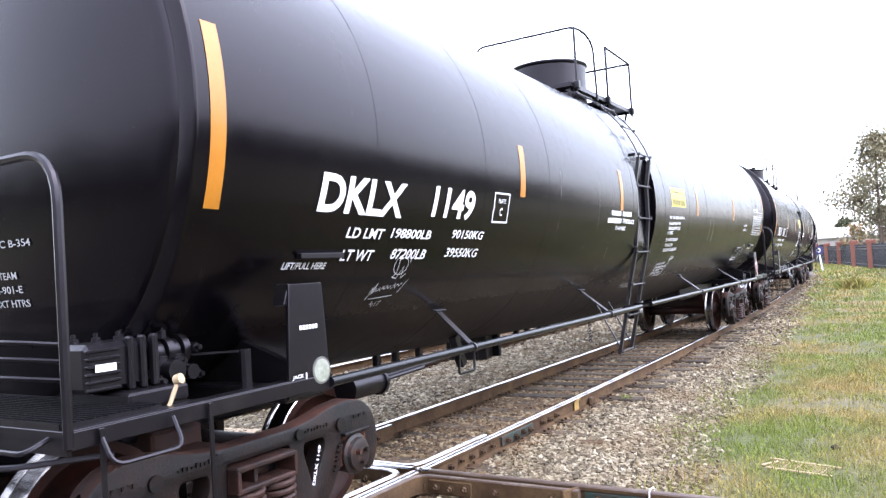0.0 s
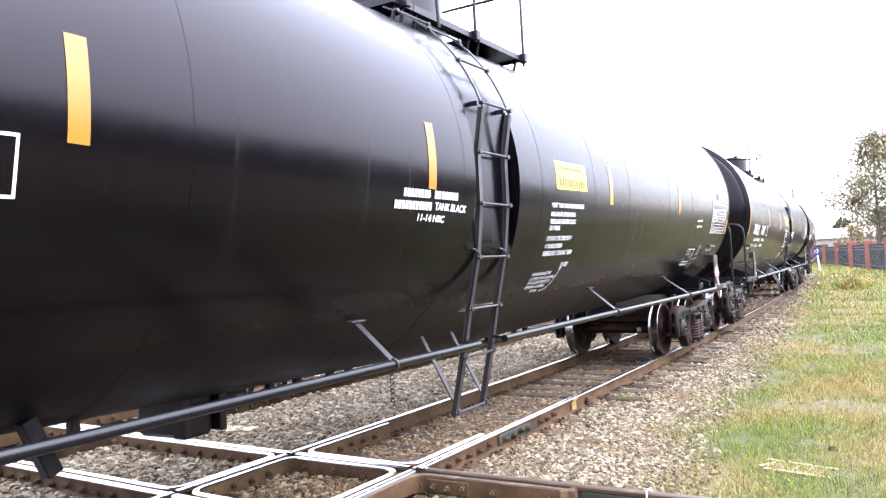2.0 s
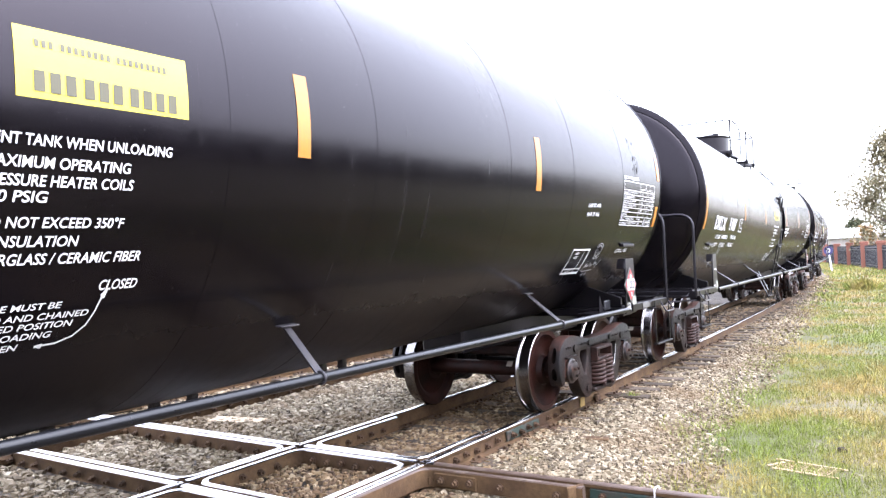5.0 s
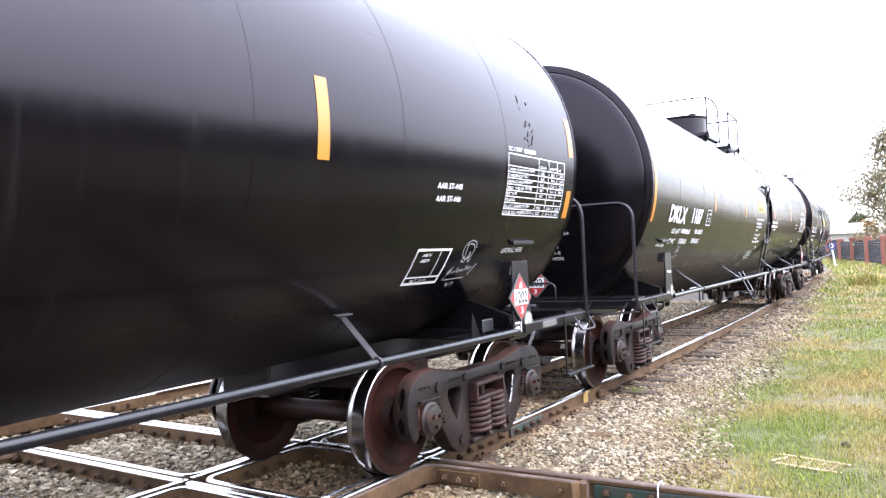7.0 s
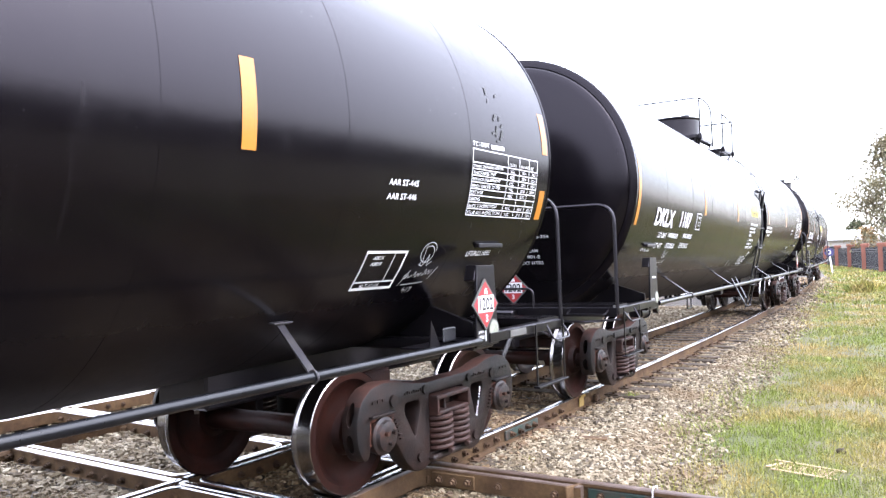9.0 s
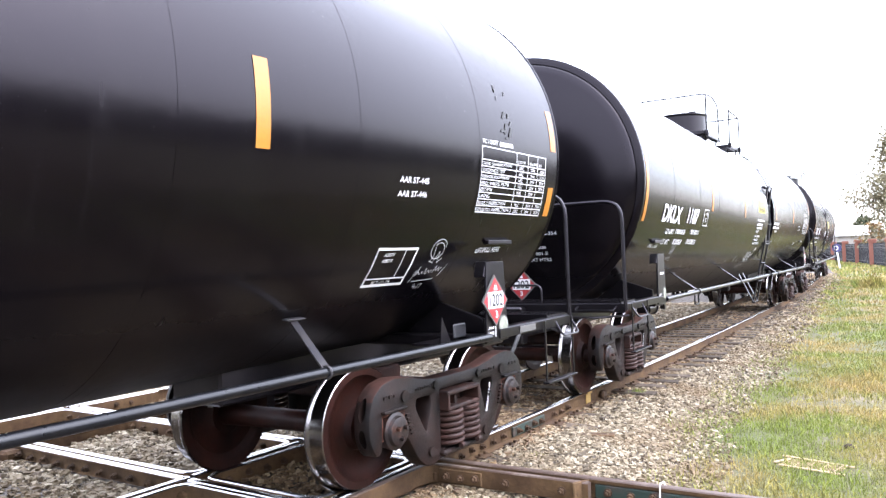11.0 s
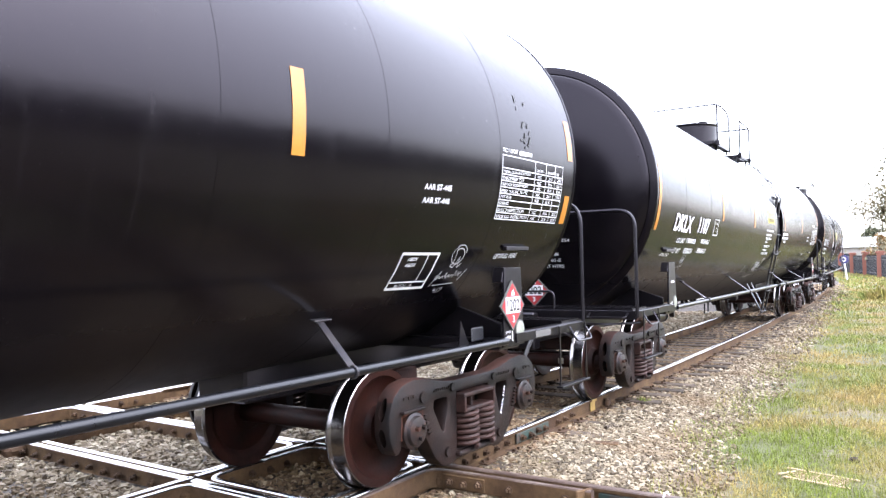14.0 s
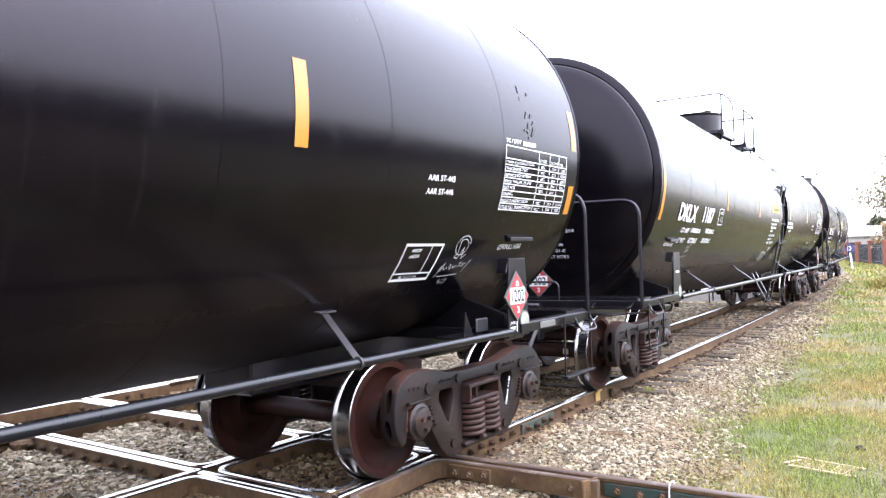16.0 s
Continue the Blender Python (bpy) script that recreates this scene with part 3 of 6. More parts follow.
def adapter_mesh():
    bm = bmesh.new()
    box(bm, -0.10, 0.085, -0.13, 0.13, 0.11, 0.145, 0.01)
    for s in (-1, 1):
        box(bm, -0.10, 0.085, s * 0.135 - 0.018, s * 0.135 + 0.018, -0.06, 0.14, 0.01)
    return finish(bm, "bearing_adapter", M_ADAPTER)


ADAPTER_MESH = adapter_mesh()


def truck(car, y):
    bm = bmesh.new()
    box(bm, -1.02, 1.02, -0.17, 0.17, 0.5, 0.66, 0.02)
    box(bm, -0.4, 0.4, -0.2, 0.2, 0.62, 0.78, 0.02)
    for s in (-1, 1):     # open bolster ends over the springs
        box(bm, s * 1.10 - 0.08, s * 1.10 + 0.08, -0.25, 0.25, 0.48, 0.515, 0.01)
        box(bm, s * 1.10 - 0.08, s * 1.10 + 0.08, -0.25, 0.25, 0.605, 0.64, 0.01)
        for k in (-0.235, -0.06, 0.235):
            box(bm, s * 1.10 - 0.08, s * 1.10 + (0.08 if abs(k) > 0.2 else 0.03), k - 0.014, k + 0.014, 0.50, 0.62, 0.004)
    tr = part("truck", bm, M_SPRING, car, "grimy cast-steel freight truck")
    tr.location = (0, y, 0)
    for s in (-1, 1):
        part("side_frame", SIDE_FRAME_MESH, None, tr).location = (s * 1.035, 0, 0)
        for k in (-0.128, 0.128):
            part("spring", SPRING_MESH, None, tr, "rust-brown coil spring").location = (s * 1.10, k, 0)
        for k in (-0.889, 0.889):
            cap = part("bearing_cap", CAP_MESH, None, tr, "round bearing end cap")
            cap.matrix_local = pose(s * 1.095, k, WHEEL_R, 0, 0, 0 if s > 0 else 180)
            part("bearing_adapter", ADAPTER_MESH, None, tr).matrix_local = pose(s * 1.025, k, WHEEL_R, 0, 0, 0 if s > 0 else 180)
    # brake beam and shoes
    bm = bmesh.new()
    for s in (-1, 1):
        rod(bm, (-0.7, s * 0.36, 0.38), (0.7, s * 0.36, 0.38), 0.035, 8)
        for k in (-0.75, 0.75):
            box(bm, k - 0.05, k + 0.05, s * 0.36 - 0.02, s * 0.36 + 0.08, 0.26, 0.56, 0.01)
    part("brake_beam", bm, M_BLACK, tr)
    for k in (-0.889, 0.889):
        ws = part("wheelset", AXLE_MESH, None, car, "rust-brown axle with polished wheel treads")
        ws.location = (0, y + k, WHEEL_R)
        bm = bmesh.new()
        box(bm, 0.36, 0.43, -0.094, -0.085, -0.035, 0.035, 0.002)
        part("axle_tag", bm, M_TAG, ws, "pale paper tag")
        bm = bmesh.new()
        box(bm, -0.672, -0.662, -0.13, -0.08, 0.13, 0.21, 0.002, Matrix.Rotation(radians(-35), 4, "X"))
        part("wheel_tag", bm, M_TAG, ws, "pale paper tag")
        for s in (-1, 1):
            part("wheel", WHEEL_MESH, None, ws).matrix_local = pose(s * GAUGE / 2, 0, 0, 0, 0, 0 if s > 0 else 180)


def ladder_path():
    low = [(1.205, 0.455), (1.32, 0.95), (1.40, 1.345), (1.50, 1.765), (1.552, 2.2), (1.555, 2.62)]
    top = [(1.70 * math.cos(radians(a)), axis_z(-0.85) + 1.70 * math.sin(radians(a))) for a in range(18, 68, 6)]
    return low + top


def tank_car():
    car = new("tank_car")
    part("tank_jacket", jacket(), M_TANK, car, "glossy black jacketed tank shell")
    part("tank_head", head(END_A, -1), M_TANK, car, "black dished tank head")
    part("tank_head", head(END_B, 1), M_TANK, car)
    for y in (-TRUCK, TRUCK + 0.05):
        truck(car, y)
    # stub sills, bolsters and draft gear
    for s in (-1, 1):
        bm = bmesh.new()
        box(bm, -0.26, 0.26, min(s * 5.8, s * 9.1), max(s * 5.8, s * 9.1), 0.72, 1.02, 0.02)
        box(bm, -0.34, 0.34, min(s * 8.95, s * 9.12), max(s * 8.95, s * 9.12), 0.66, 1.1, 0.02)
        part("stub_sill", bm, M_BLACK, car)
        bm = bmesh.new()
        box(bm, -1.5, 1.5, s * TRUCK - 0.17, s * TRUCK + 0.17, 1.0, 1.09, 0.012)
        for k in (-1, 1):
            # saddle web from the bolster up to the shell
            loop = [(0.3, 1.05), (1.42, 1.05), (1.42, 1.2), (1.0, 1.34), (0.7, 1.1)]
            w = plate2d(loop, (), 0.05, 0.006)
            for v in w.verts:
                v.co = (k * v.co.x, s * TRUCK + v.co.z, v.co.y)
            me = bpy.data.meshes.new("web")
            w.to_mesh(me)
            w.free()
            bm.from_mesh(me)
            bpy.data.meshes.remove(me)
        bmesh.ops.recalc_face_normals(bm, faces=bm.faces)
        part("bolster", bm, M_BLACK, car)
        if s > 0:
            bm = bmesh.new()
            w = plate2d([(-0.56, 1.06), (-0.42, 1.06), (-0.535, 1.26)], (), 0.014, 0.002)
            for v in w.verts:
                v.co = (1.36 + v.co.z, s * TRUCK + v.co.x, v.co.y)
            me = bpy.data.meshes.new("web")
            w.to_mesh(me)
            w.free()
            bm.from_mesh(me)
            bpy.data.meshes.remove(me)
            box(bm, 1.1, 1.42, s * TRUCK - 0.57, s * TRUCK - 0.15, 1.045, 1.062, 0.004)
            part("gusset", bm, M_BLACK, car)
            bm = bmesh.new()
            box(bm, 1.33, 1.35, s * TRUCK - 0.34, s * TRUCK - 0.16, 1.08, 1.19, 0.01)
            part("nameplate", bm, M_DIMPLATE, car, "small dull grey builder's plate")
        # jacking plate
        for k in (-1, 1):
            w = plate2d([(-0.175, 1.035), (0.175, 1.035), (0.135, 1.655), (-0.135, 1.655)], (), 0.022, 0.004)
            for v in w.verts:
                v.co = (k * (SIDE - 0.012) + v.co.z, s * TRUCK - 0.02 + v.co.x, v.co.y)
            box(w, min(k * 1.45, k * 1.54), max(k * 1.45, k * 1.54), s * TRUCK - 0.17, s * TRUCK - 0.145, 1.54, 1.665, 0.004, Matrix.Rotation(radians(-20), 4, "X"))
            bmesh.ops.recalc_face_normals(w, faces=w.faces)
            jp = part("jacking_plate", w, M_BLACK, car)
            if k > 0:
                bm = bmesh.new()
                rod(bm, (SIDE - 0.002, 0, 0), (SIDE + 0.004, 0, 0), 0.078, 28)
                rod(bm, (SIDE + 0.002, 0, 0), (SIDE + 0.006, 0, 0), 0.066, 28, mat=1)
                part("round_decal", bm, [M_GREYPLATE, M_DECAL], jp, "faded round decal").location = (0, s * TRUCK + 0.075, 1.155)
                for words, z in (("JACK", 1.13), ("HERE", 1.09)):
                    bm = lettering(words, 0.1, 0.02)
                    for v in bm.verts:
                        v.co = (SIDE + 0.003, s * TRUCK - 0.17 + 0.09 * v.co.x, z + 0.026 * v.co.y)
                    for piece in islands(bm):
                        part("stencil_letter", piece, M_WHITE, jp, "", False)
                bm = bmesh.new()
                box(bm, SIDE, SIDE + 0.003, s * TRUCK - 0.06, s * TRUCK - 0.05, 1.07, 1.16)
                part("arrow", bm, M_WHITE, jp, "white painted arrow")
                if s < 0:
                    for q in range(6):
                        bm = bmesh.new()
                        box(bm, SIDE, SIDE + 0.003, s * TRUCK - 0.09 + q * 0.026, s * TRUCK - 0.072 + q * 0.026, 1.40, 1.425)
                        part("bar_decal", bm, M_WHITE, jp)
        # lifting lug on the shell
        bm = bmesh.new()
        p = on_tank(s * TRUCK + 0.25, 1.82)
        box(bm, p.x - 0.03, p.x + 0.035, s * TRUCK + 0.06, s * TRUCK + 0.46, 1.80, 1.835, 0.006)
        part("lift_lug", bm, M_BLACK, car)
        stencil(car, "LIFT/PULL HERE", s * TRUCK + 0.03, s * TRUCK + 0.42, 1.742, 1.782)
    # side sills at the ends, platforms, rails, steps, coupler
    for s in (-1, 1):
        e = -8.99 if s < 0 else 8.88
        for k in (-1, 1):
            bm = bmesh.new()
            box(bm, k * SIDE - 0.012, k * SIDE + 0.012, min(s * TRUCK, e), max(s * TRUCK, e), 1.05, 1.125, 0.003)
            box(bm, min(k * SIDE, k * (SIDE - 0.1)), max(k * SIDE, k * (SIDE - 0.1)), min(s * TRUCK, e), max(s * TRUCK, e), 1.117, 1.13, 0.003)
            part("side_sill", bm, M_BLACK, car)
        bm = bmesh.new()
        box(bm, -SIDE, SIDE, e - 0.012, e + 0.012, 1.03, 1.13, 0.003)
        part("end_sill", bm, M_BLACK, car)
        bm = bmesh.new()
        y0, y1 = min(s * 8.5, e), max(s * 8.5, e)
        for i in range(14):
            y = y0 + (y1 - y0) * (i + 0.5) / 14
            box(bm, -1.5, 1.5, y - 0.004, y + 0.004, 1.125, 1.155)
        for i in range(31):
            x = -1.5 + 0.1 * i
            box(bm, x - 0.004, x + 0.004, y0, y1, 1.125, 1.15)
        box(bm, -1.5, 1.5, y0 - 0.006, y0 + 0.006, 1.11, 1.158)
        box(bm, -1.5, 1.5, y1 - 0.006, y1 + 0.006, 1.11, 1.158)
        part("end_platform", bm, M_BLACK, car, "black open-grating end platform")
        bm = bmesh.new()
        tube(bm, fillet([(SIDE, e, 1.06), (SIDE, e, 2.27), (-SIDE, e, 2.27), (-SIDE, e, 1.06)], 0.22, 6), 0.021, 8)
        part("hand_rail", bm, M_BLACK, car)
        bm = bmesh.new()
        tube(bm, fillet([(0.55, e, 1.10), (0.55, e, 1.35), (-0.55, e, 1.35), (-0.55, e, 1.10)], 0.08, 4), 0.014, 6)
        tube(bm, fillet([(SIDE - 0.1, e + s * 0.02, 1.10), (SIDE - 0.1, e + s * 0.13, 1.06), (SIDE - 0.55, e + s * 0.13, 1.06), (SIDE - 0.55, e + s * 0.02, 1.10)], 0.05, 4), 0.011, 6)
        part("grab_iron", bm, M_BLACK, car)
        for k in (-1, 1):
            bm = bmesh.new()
            x = k * (SIDE + 0.03)
            ya, yb = s * 8.28, s * 8.86
            for y in (ya, yb):
                box(bm, x - 0.006, x + 0.006, y - 0.012, y + 0.012, 0.58, 1.12, 0.002)
            box(bm, x - 0.03, x + 0.03, min(ya, yb) - 0.025, max(ya, yb) + 0.025, 0.572, 0.59, 0.003)
            part("sill_step", bm, M_BLACK, car)
            bm = bmesh.new()
            tube(bm, fillet([(x, s * 8.5, 1.10), (x + k * 0.07, s * 8.5, 0.97), (x + k * 0.07, s * 8.86, 0.97), (x, s * 8.86, 1.08)], 0.06, 4), 0.010, 6)
            part("grab_iron", bm, M_BLACK, car)
        # coupler and hose
        bm = bmesh.new()
        box(bm, -0.09, 0.09, min(s * 9.0, s * 9.45), max(s * 9.0, s * 9.45), 0.78, 0.96, 0.03)
        box(bm, -0.19, 0.19, min(s * 9.40, s * 9.66), max(s * 9.40, s * 9.66), 0.72, 1.0, 0.05)
        part("coupler", bm, M_FRAME, car, "heavy rusty knuckle coupler")
        bm = bmesh.new()
        tube(bm, fillet([(0.35, s * 8.9, 0.95), (0.37, s * 9.2, 0.86), (0.32, s * 9.45, 0.52), (0.2, s * 9.67, 0.46)], 0.2, 6), 0.024, 8)
        part("air_hose", bm, M_HOSE, car)
        bm = bmesh.new()
        tube(bm, fillet([(SIDE - 0.05, s * 8.75, 0.98), (SIDE - 0.3, s * 9.1, 0.98), (0.3, s * 9.2, 1.0), (0.12, s * 9.3, 1.02)], 0.1, 4), 0.013, 6)
        part("uncoupling_lever", bm, M_BLACK, car)
    # long side pipes on brackets
    for k in (-1, 1):
        bm = bmesh.new()
        rod(bm, (k * SIDE, -TRUCK + 0.15, 1.075), (k * SIDE, -1.25, 1.075), 0.03, 12)
        rod(bm, (k * SIDE, -1.26, 1.075), (k * 1.35, -1.1, 1.075), 0.016, 8)
        part("side_pipe", bm, M_PIPE, car, "long black side rail pipe")
        bm = bmesh.new()
        rod(bm, (k * SIDE, -0.8, 1.075), (k * SIDE, TRUCK - 0.15, 1.075), 0.03, 12)
        rod(bm, (k * SIDE, -0.79, 1.075), (k * 1.35, -0.62, 1.075), 0.016, 8)
        part("side_pipe", bm, M_PIPE, car, "long black side rail pipe")
        for y, lean in ((-5.63, 0.22), (-2.42, 0.08), (2.08, 0.12), (5.46, 0.2)):
            bm = bmesh.new()
            q = on_tank(y + lean, 1.36)
            a, b = Vector((k * q.x, y + lean, 1.36)), Vector((k * SIDE, y, 1.09))
            d = (b - a).normalized()
            turn = d.to_track_quat("Z", "Y").to_matrix().to_4x4()
            mid = (a + b) / 2
            vs = bmesh.ops.create_cube(bm, size=1, matrix=Matrix.Translation(mid) @ turn @ Matrix.Diagonal((0.047, 0.012, (b - a).length, 1)))
            box(bm, k * q.x - 0.05, k * q.x + 0.05, y + lean - 0.08, y + lean + 0.08, 1.355, 1.367, 0.003, Matrix.Rotation(k * 0.15, 4, "Y"))
            lathe_ring = [(k * SIDE + 0.036 * math.cos(t), y, 1.075 + 0.036 * math.sin(t)) for t in [2 * math.pi * i / 12 for i in range(12)]]
            tube(bm, lathe_ring, 0.009, 6, True)
            part("pipe_strut", bm, M_LADDER, car)
        bm = bmesh.new()
        tube(bm, fillet([(k * SIDE, -5.84, 1.07), (k * SIDE, -5.86, 0.9), (k * SIDE, -5.62, 0.9), (k * SIDE, -5.62, 1.07)], 0.03, 3), 0.011, 6)
        part("stirrup", bm, M_PIPE, car, "bent rod stirrup under the side pipe")
    # brake cylinder and rods under the A end
    bm = bmesh.new()
    rod(bm, (1.0, -6.5, 0.88), (1.0, -6.15, 0.88), 0.085, 18)
    rod(bm, (1.0, -6.53, 0.88), (1.0, -6.5, 0.88), 0.1, 18)
    rod(bm, (1.0, -6.15, 0.88), (1.0, -6.12, 0.88), 0.1, 18)
    rod(bm, (1.0, -6.12, 0.88), (1.0, -5.5, 0.9), 0.02, 8)
    part("brake_cylinder", bm, M_BLACK, car, "grimy black brake cylinder under the tank")
    for y0, y1 in ((-6.35, -6.1), (-4.35, -4.2)):
        bm = bmesh.new()
        box(bm, 0.6, 0.68, y0, y0 + 0.09, 0.72, 1.06, 0.006, Matrix.Rotation(radians(24), 4, "X"))
        part("hanger_bar", bm, M_BLACK, car)
    bm = bmesh.new()
    rod(bm, (0.75, -6.6, 0.83), (0.75, -3.6, 0.9), 0.014, 8)
    part("brake_rod", bm, M_BLACK, car)
    # ladders with their rungs and braces, both sides
    for k in (-1, 1):
        path = ladder_path()
        lad = new("ladder")
        lad.parent = car
        lad["label"] = "black steel side ladder"
        for y in (-1.08, -0.60):
            bm = bmesh.new()
            for (xa, za), (xb, zb) in zip(path, path[1:]):
                if zb > za:
                    d = Vector((xb - xa, 0, zb - za)).normalized()
                    nrm = Vector((d.z, 0, -d.x))
                    slim = za > 2.95
                    for (u0, u1, v0, v1) in (((-0.011, 0.011, -0.008, 0.006),) if slim else ((-0.027, 0.027, -0.004, 0.004), (-0.027, -0.02, -0.035, 0.004))):
                        c = []
                        for (px, pz) in ((xa, za), (xb, zb)):
                            for uu, vv in ((u0, v0), (u1, v0), (u1, v1), (u0, v1)):
                                c.append(bm.verts.new((k * (px + nrm.x * vv), y + uu, pz + nrm.z * vv)))
                        for f in ((0, 1, 5, 4), (1, 2, 6, 5), (2, 3, 7, 6), (3, 0, 4, 7), (3, 2, 1, 0), (4, 5, 6, 7)):
                            bm.faces.new([c[i] for i in f])
            bmesh.ops.remove_doubles(bm, verts=bm.verts, dist=0.0035)
            bmesh.ops.recalc_face_normals(bm, faces=bm.faces)
            part("stringer", bm, M_LADDER, lad)
        zs = [(1.215, 0.49), (1.32, 0.95), (1.40, 1.345), (1.50, 1.765), (1.552, 2.2), (1.555, 2.62)] + [(1.70 * math.cos(radians(a)), axis_z(-0.85) + 1.70 * math.sin(radians(a))) for a in (19.5, 34, 48, 61)]
        for x, z in zs:
            bm = bmesh.new()
            rod(bm, (k * (x + 0.012), -1.13, z), (k * (x + 0.012), -0.55, z), 0.011, 8)
            for y in (-1.09, -0.59):
                rod(bm, (k * (x - 0.01), y, z), (k * (x + 0.03), y, z), 0.02, 8)
            part("rung", bm, M_LADDER, lad)
        for y in (-1.06, -0.58):
            bm = bmesh.new()
            q = on_tank(y, 1.25)
            a, b = Vector((k * 0.91, y - 0.04, 1.13)), Vector((k * 1.215, y + 0.02, 0.49))
            turn = (b - a).to_track_quat("Z", "Y").to_matrix().to_4x4()
            bmesh.ops.create_cube(bm, size=1, matrix=Matrix.Translation((a + b) / 2) @ turn @ Matrix.Diagonal((0.062, 0.012, (b - a).length, 1)))
            part("ladder_brace", bm, M_LADDER, lad)
            bm = bmesh.new()
            tube(bm, fillet([(k * 1.50, y, 1.79), (k * 1.56, y - 0.19, 1.83), (k * 1.36, y - 0.19, 1.83)], 0.04, 3), 0.008, 6)
            part("ladder_hook", bm, M_BLACK, lad)
            for x0, x1, z in ((1.36, 1.48, 1.74), (1.38, 1.56, 3.0)):
                bm = bmesh.new()
                box(bm, min(k * x0, k * x1), max(k * x0, k * x1), y - 0.02, y - 0.008, z, z + 0.04, 0.002)
                part("ladder_bracket", bm, M_BLACK, lad)
    # manway housing, platform and railing on top
    bm = bmesh.new()
    lathe(bm, [(3.98, 0.555), (4.3, 0.555), (4.57, 0.56), (4.60, 0.585), (4.62, 0.585), (4.625, 0.55), (4.60, 0.53), (4.3, 0.52), (4.2, 0.0001)], 48, None, "z")
    dome = part("manway_housing", bm, M_BLACK, car, "round black steel fittings housing on top")
    bm = bmesh.new()
    for x, y, h in ((0.2, 0.3, 4.74), (-0.15, 0.25, 4.7), (0.1, -0.1, 4.66)):
        rod(bm, (x, y, 4.2), (x, y, h), 0.05, 12)
        rod(bm, (x, y, h), (x, y, h + 0.03), 0.085, 12)
        rod(bm, (x - 0.1, y, h + 0.02), (x + 0.1, y, h + 0.02), 0.015, 6)
    part("valve_group", bm, M_BLACK, dome)
    for x0, x1, y0, y1 in ((-0.7, 0.7, 0.62, 1.74), (-0.7, 0.7, -0.95, -0.62), (0.58, 0.70, -0.61, 0.61), (-0.70, -0.58, -0.61, 0.61)):
        bm = bmesh.new()
        box(bm, x0, x1, y0, y1, 4.11, 4.125, 0.003)
        for y in (y0, y1):
            box(bm, x0, x1, y - 0.006, y + 0.006, 4.08, 4.145, 0.002)
        for x in (x0, x1):
            box(bm, x - 0.006, x + 0.006, y0, y1, 4.08, 4.145, 0.002)
        for y in (y0 + 0.1, y1 - 0.1):
            for k in (-1, 1):
                if x0 * k > 0 or x1 * k > 0:
                    rod(bm, (k * 0.66, y, 4.11), (k * 0.62, y, 3.94), 0.02, 6)
        part("platform_deck", bm, M_BLACK, car, "black steel working platform on top")
    for pts, r, rad in (([(-0.8, -0.8, 4.05), (-0.8, -0.8, 4.92), (0.78, -0.8, 4.92), (0.93, -0.62, 4.72), (0.93, -0.55, 3.9)], 0.015, 0.16),
                        ([(-0.76, 1.72, 4.05), (-0.76, 1.72, 4.9), (0.72, 1.72, 4.9), (0.72, 1.72, 4.02)], 0.018, 0.05),
                        ([(0.72, 0.55, 4.05), (0.72, 0.55, 4.92)], 0.018, 0.04),
                        ([(0.72, 0.55, 4.93), (0.72, 1.72, 4.9)], 0.018, 0.04),
                        ([(0.74, -0.8, 4.05), (0.74, -0.8, 4.92)], 0.018, 0.04)):
        bm = bmesh.new()
        tube(bm, fillet(pts, rad, 5) if len(pts) > 2 else pts, r, 8)
        part("guard_rail", bm, M_BLACK, car)
    for p in ((0.72, 1.72), (0.72, 0.55), (0.74, -0.8)):
        bm = bmesh.new()
        box(bm, p[0] - 0.04, p[0] + 0.04, p[1] - 0.04, p[1] + 0.04, 4.06, 4.17, 0.008)
        part("rail_socket", bm, M_BLACK, car)
    # fittings under the belly
    bm = bmesh.new()
    box(bm, -0.25, 0.25, -3.06, -2.8, 0.62, 0.95, 0.03)
    box(bm, 0.2, 0.32, -3.12, -3.06, 0.64, 0.98, 0.01)
    box(bm, 0.2, 0.32, -2.8, -2.74, 0.64, 0.98, 0.01)
    rod(bm, (-0.1, -2.8, 0.78), (-0.1, -2.2, 0.82), 0.04, 10)
    part("outlet_valve", bm, M_BLACK, car)
    for y in (-5.2, -4.9, -4.5, -3.9, -2.3, -2.0, -1.6, -1.35, 0.9, 1.2, 1.9, 2.2, 3.5, 3.75):
        bm = bmesh.new()
        box(bm, 0.28, 0.34, y - 0.03, y + 0.03, 0.80, 1.02, 0.006)
        part("pipe_hanger", bm, M_BLACK, car)
    bm = bmesh.new()
    rod(bm, (0.31, -5.3, 0.82), (0.31, -1.2, 0.82), 0.03, 10)
    rod(bm, (0.31, 0.8, 0.82), (0.31, 3.9, 0.82), 0.03, 10)
    rod(bm, (-0.35, -6.2, 0.86), (-0.35, 6.2, 0.86), 0.022, 8)
    part("heater_pipe", bm, M_BLACK, car)
    bm = bmesh.new()
    for i in range(9):
        tube(bm, [(1.05 + 0.016 * math.cos(t), -1.75 + 0.016 * math.sin(t) * (i % 2) , 0.98 - 0.035 * i + 0.022 * math.sin(t)) for t in [2 * math.pi * j / 8 for j in range(8)]], 0.004, 5, True)
    part("chain", bm, M_BLACK, car)
    # brake gear on the A-end platform
    bm = bmesh.new()
    box(bm, 1.0, 1.22, -8.68, -8.32, 1.21, 1.44, 0.025)
    valve = part("brake_valve", bm, M_BLACK, car, "ribbed black brake control valve")
    bm = bmesh.new()
    box(bm, 0.9, 1.35, -8.55, -8.2, 1.12, 1.2, 0.012)
    part("valve_bracket", bm, M_BLACK, valve)
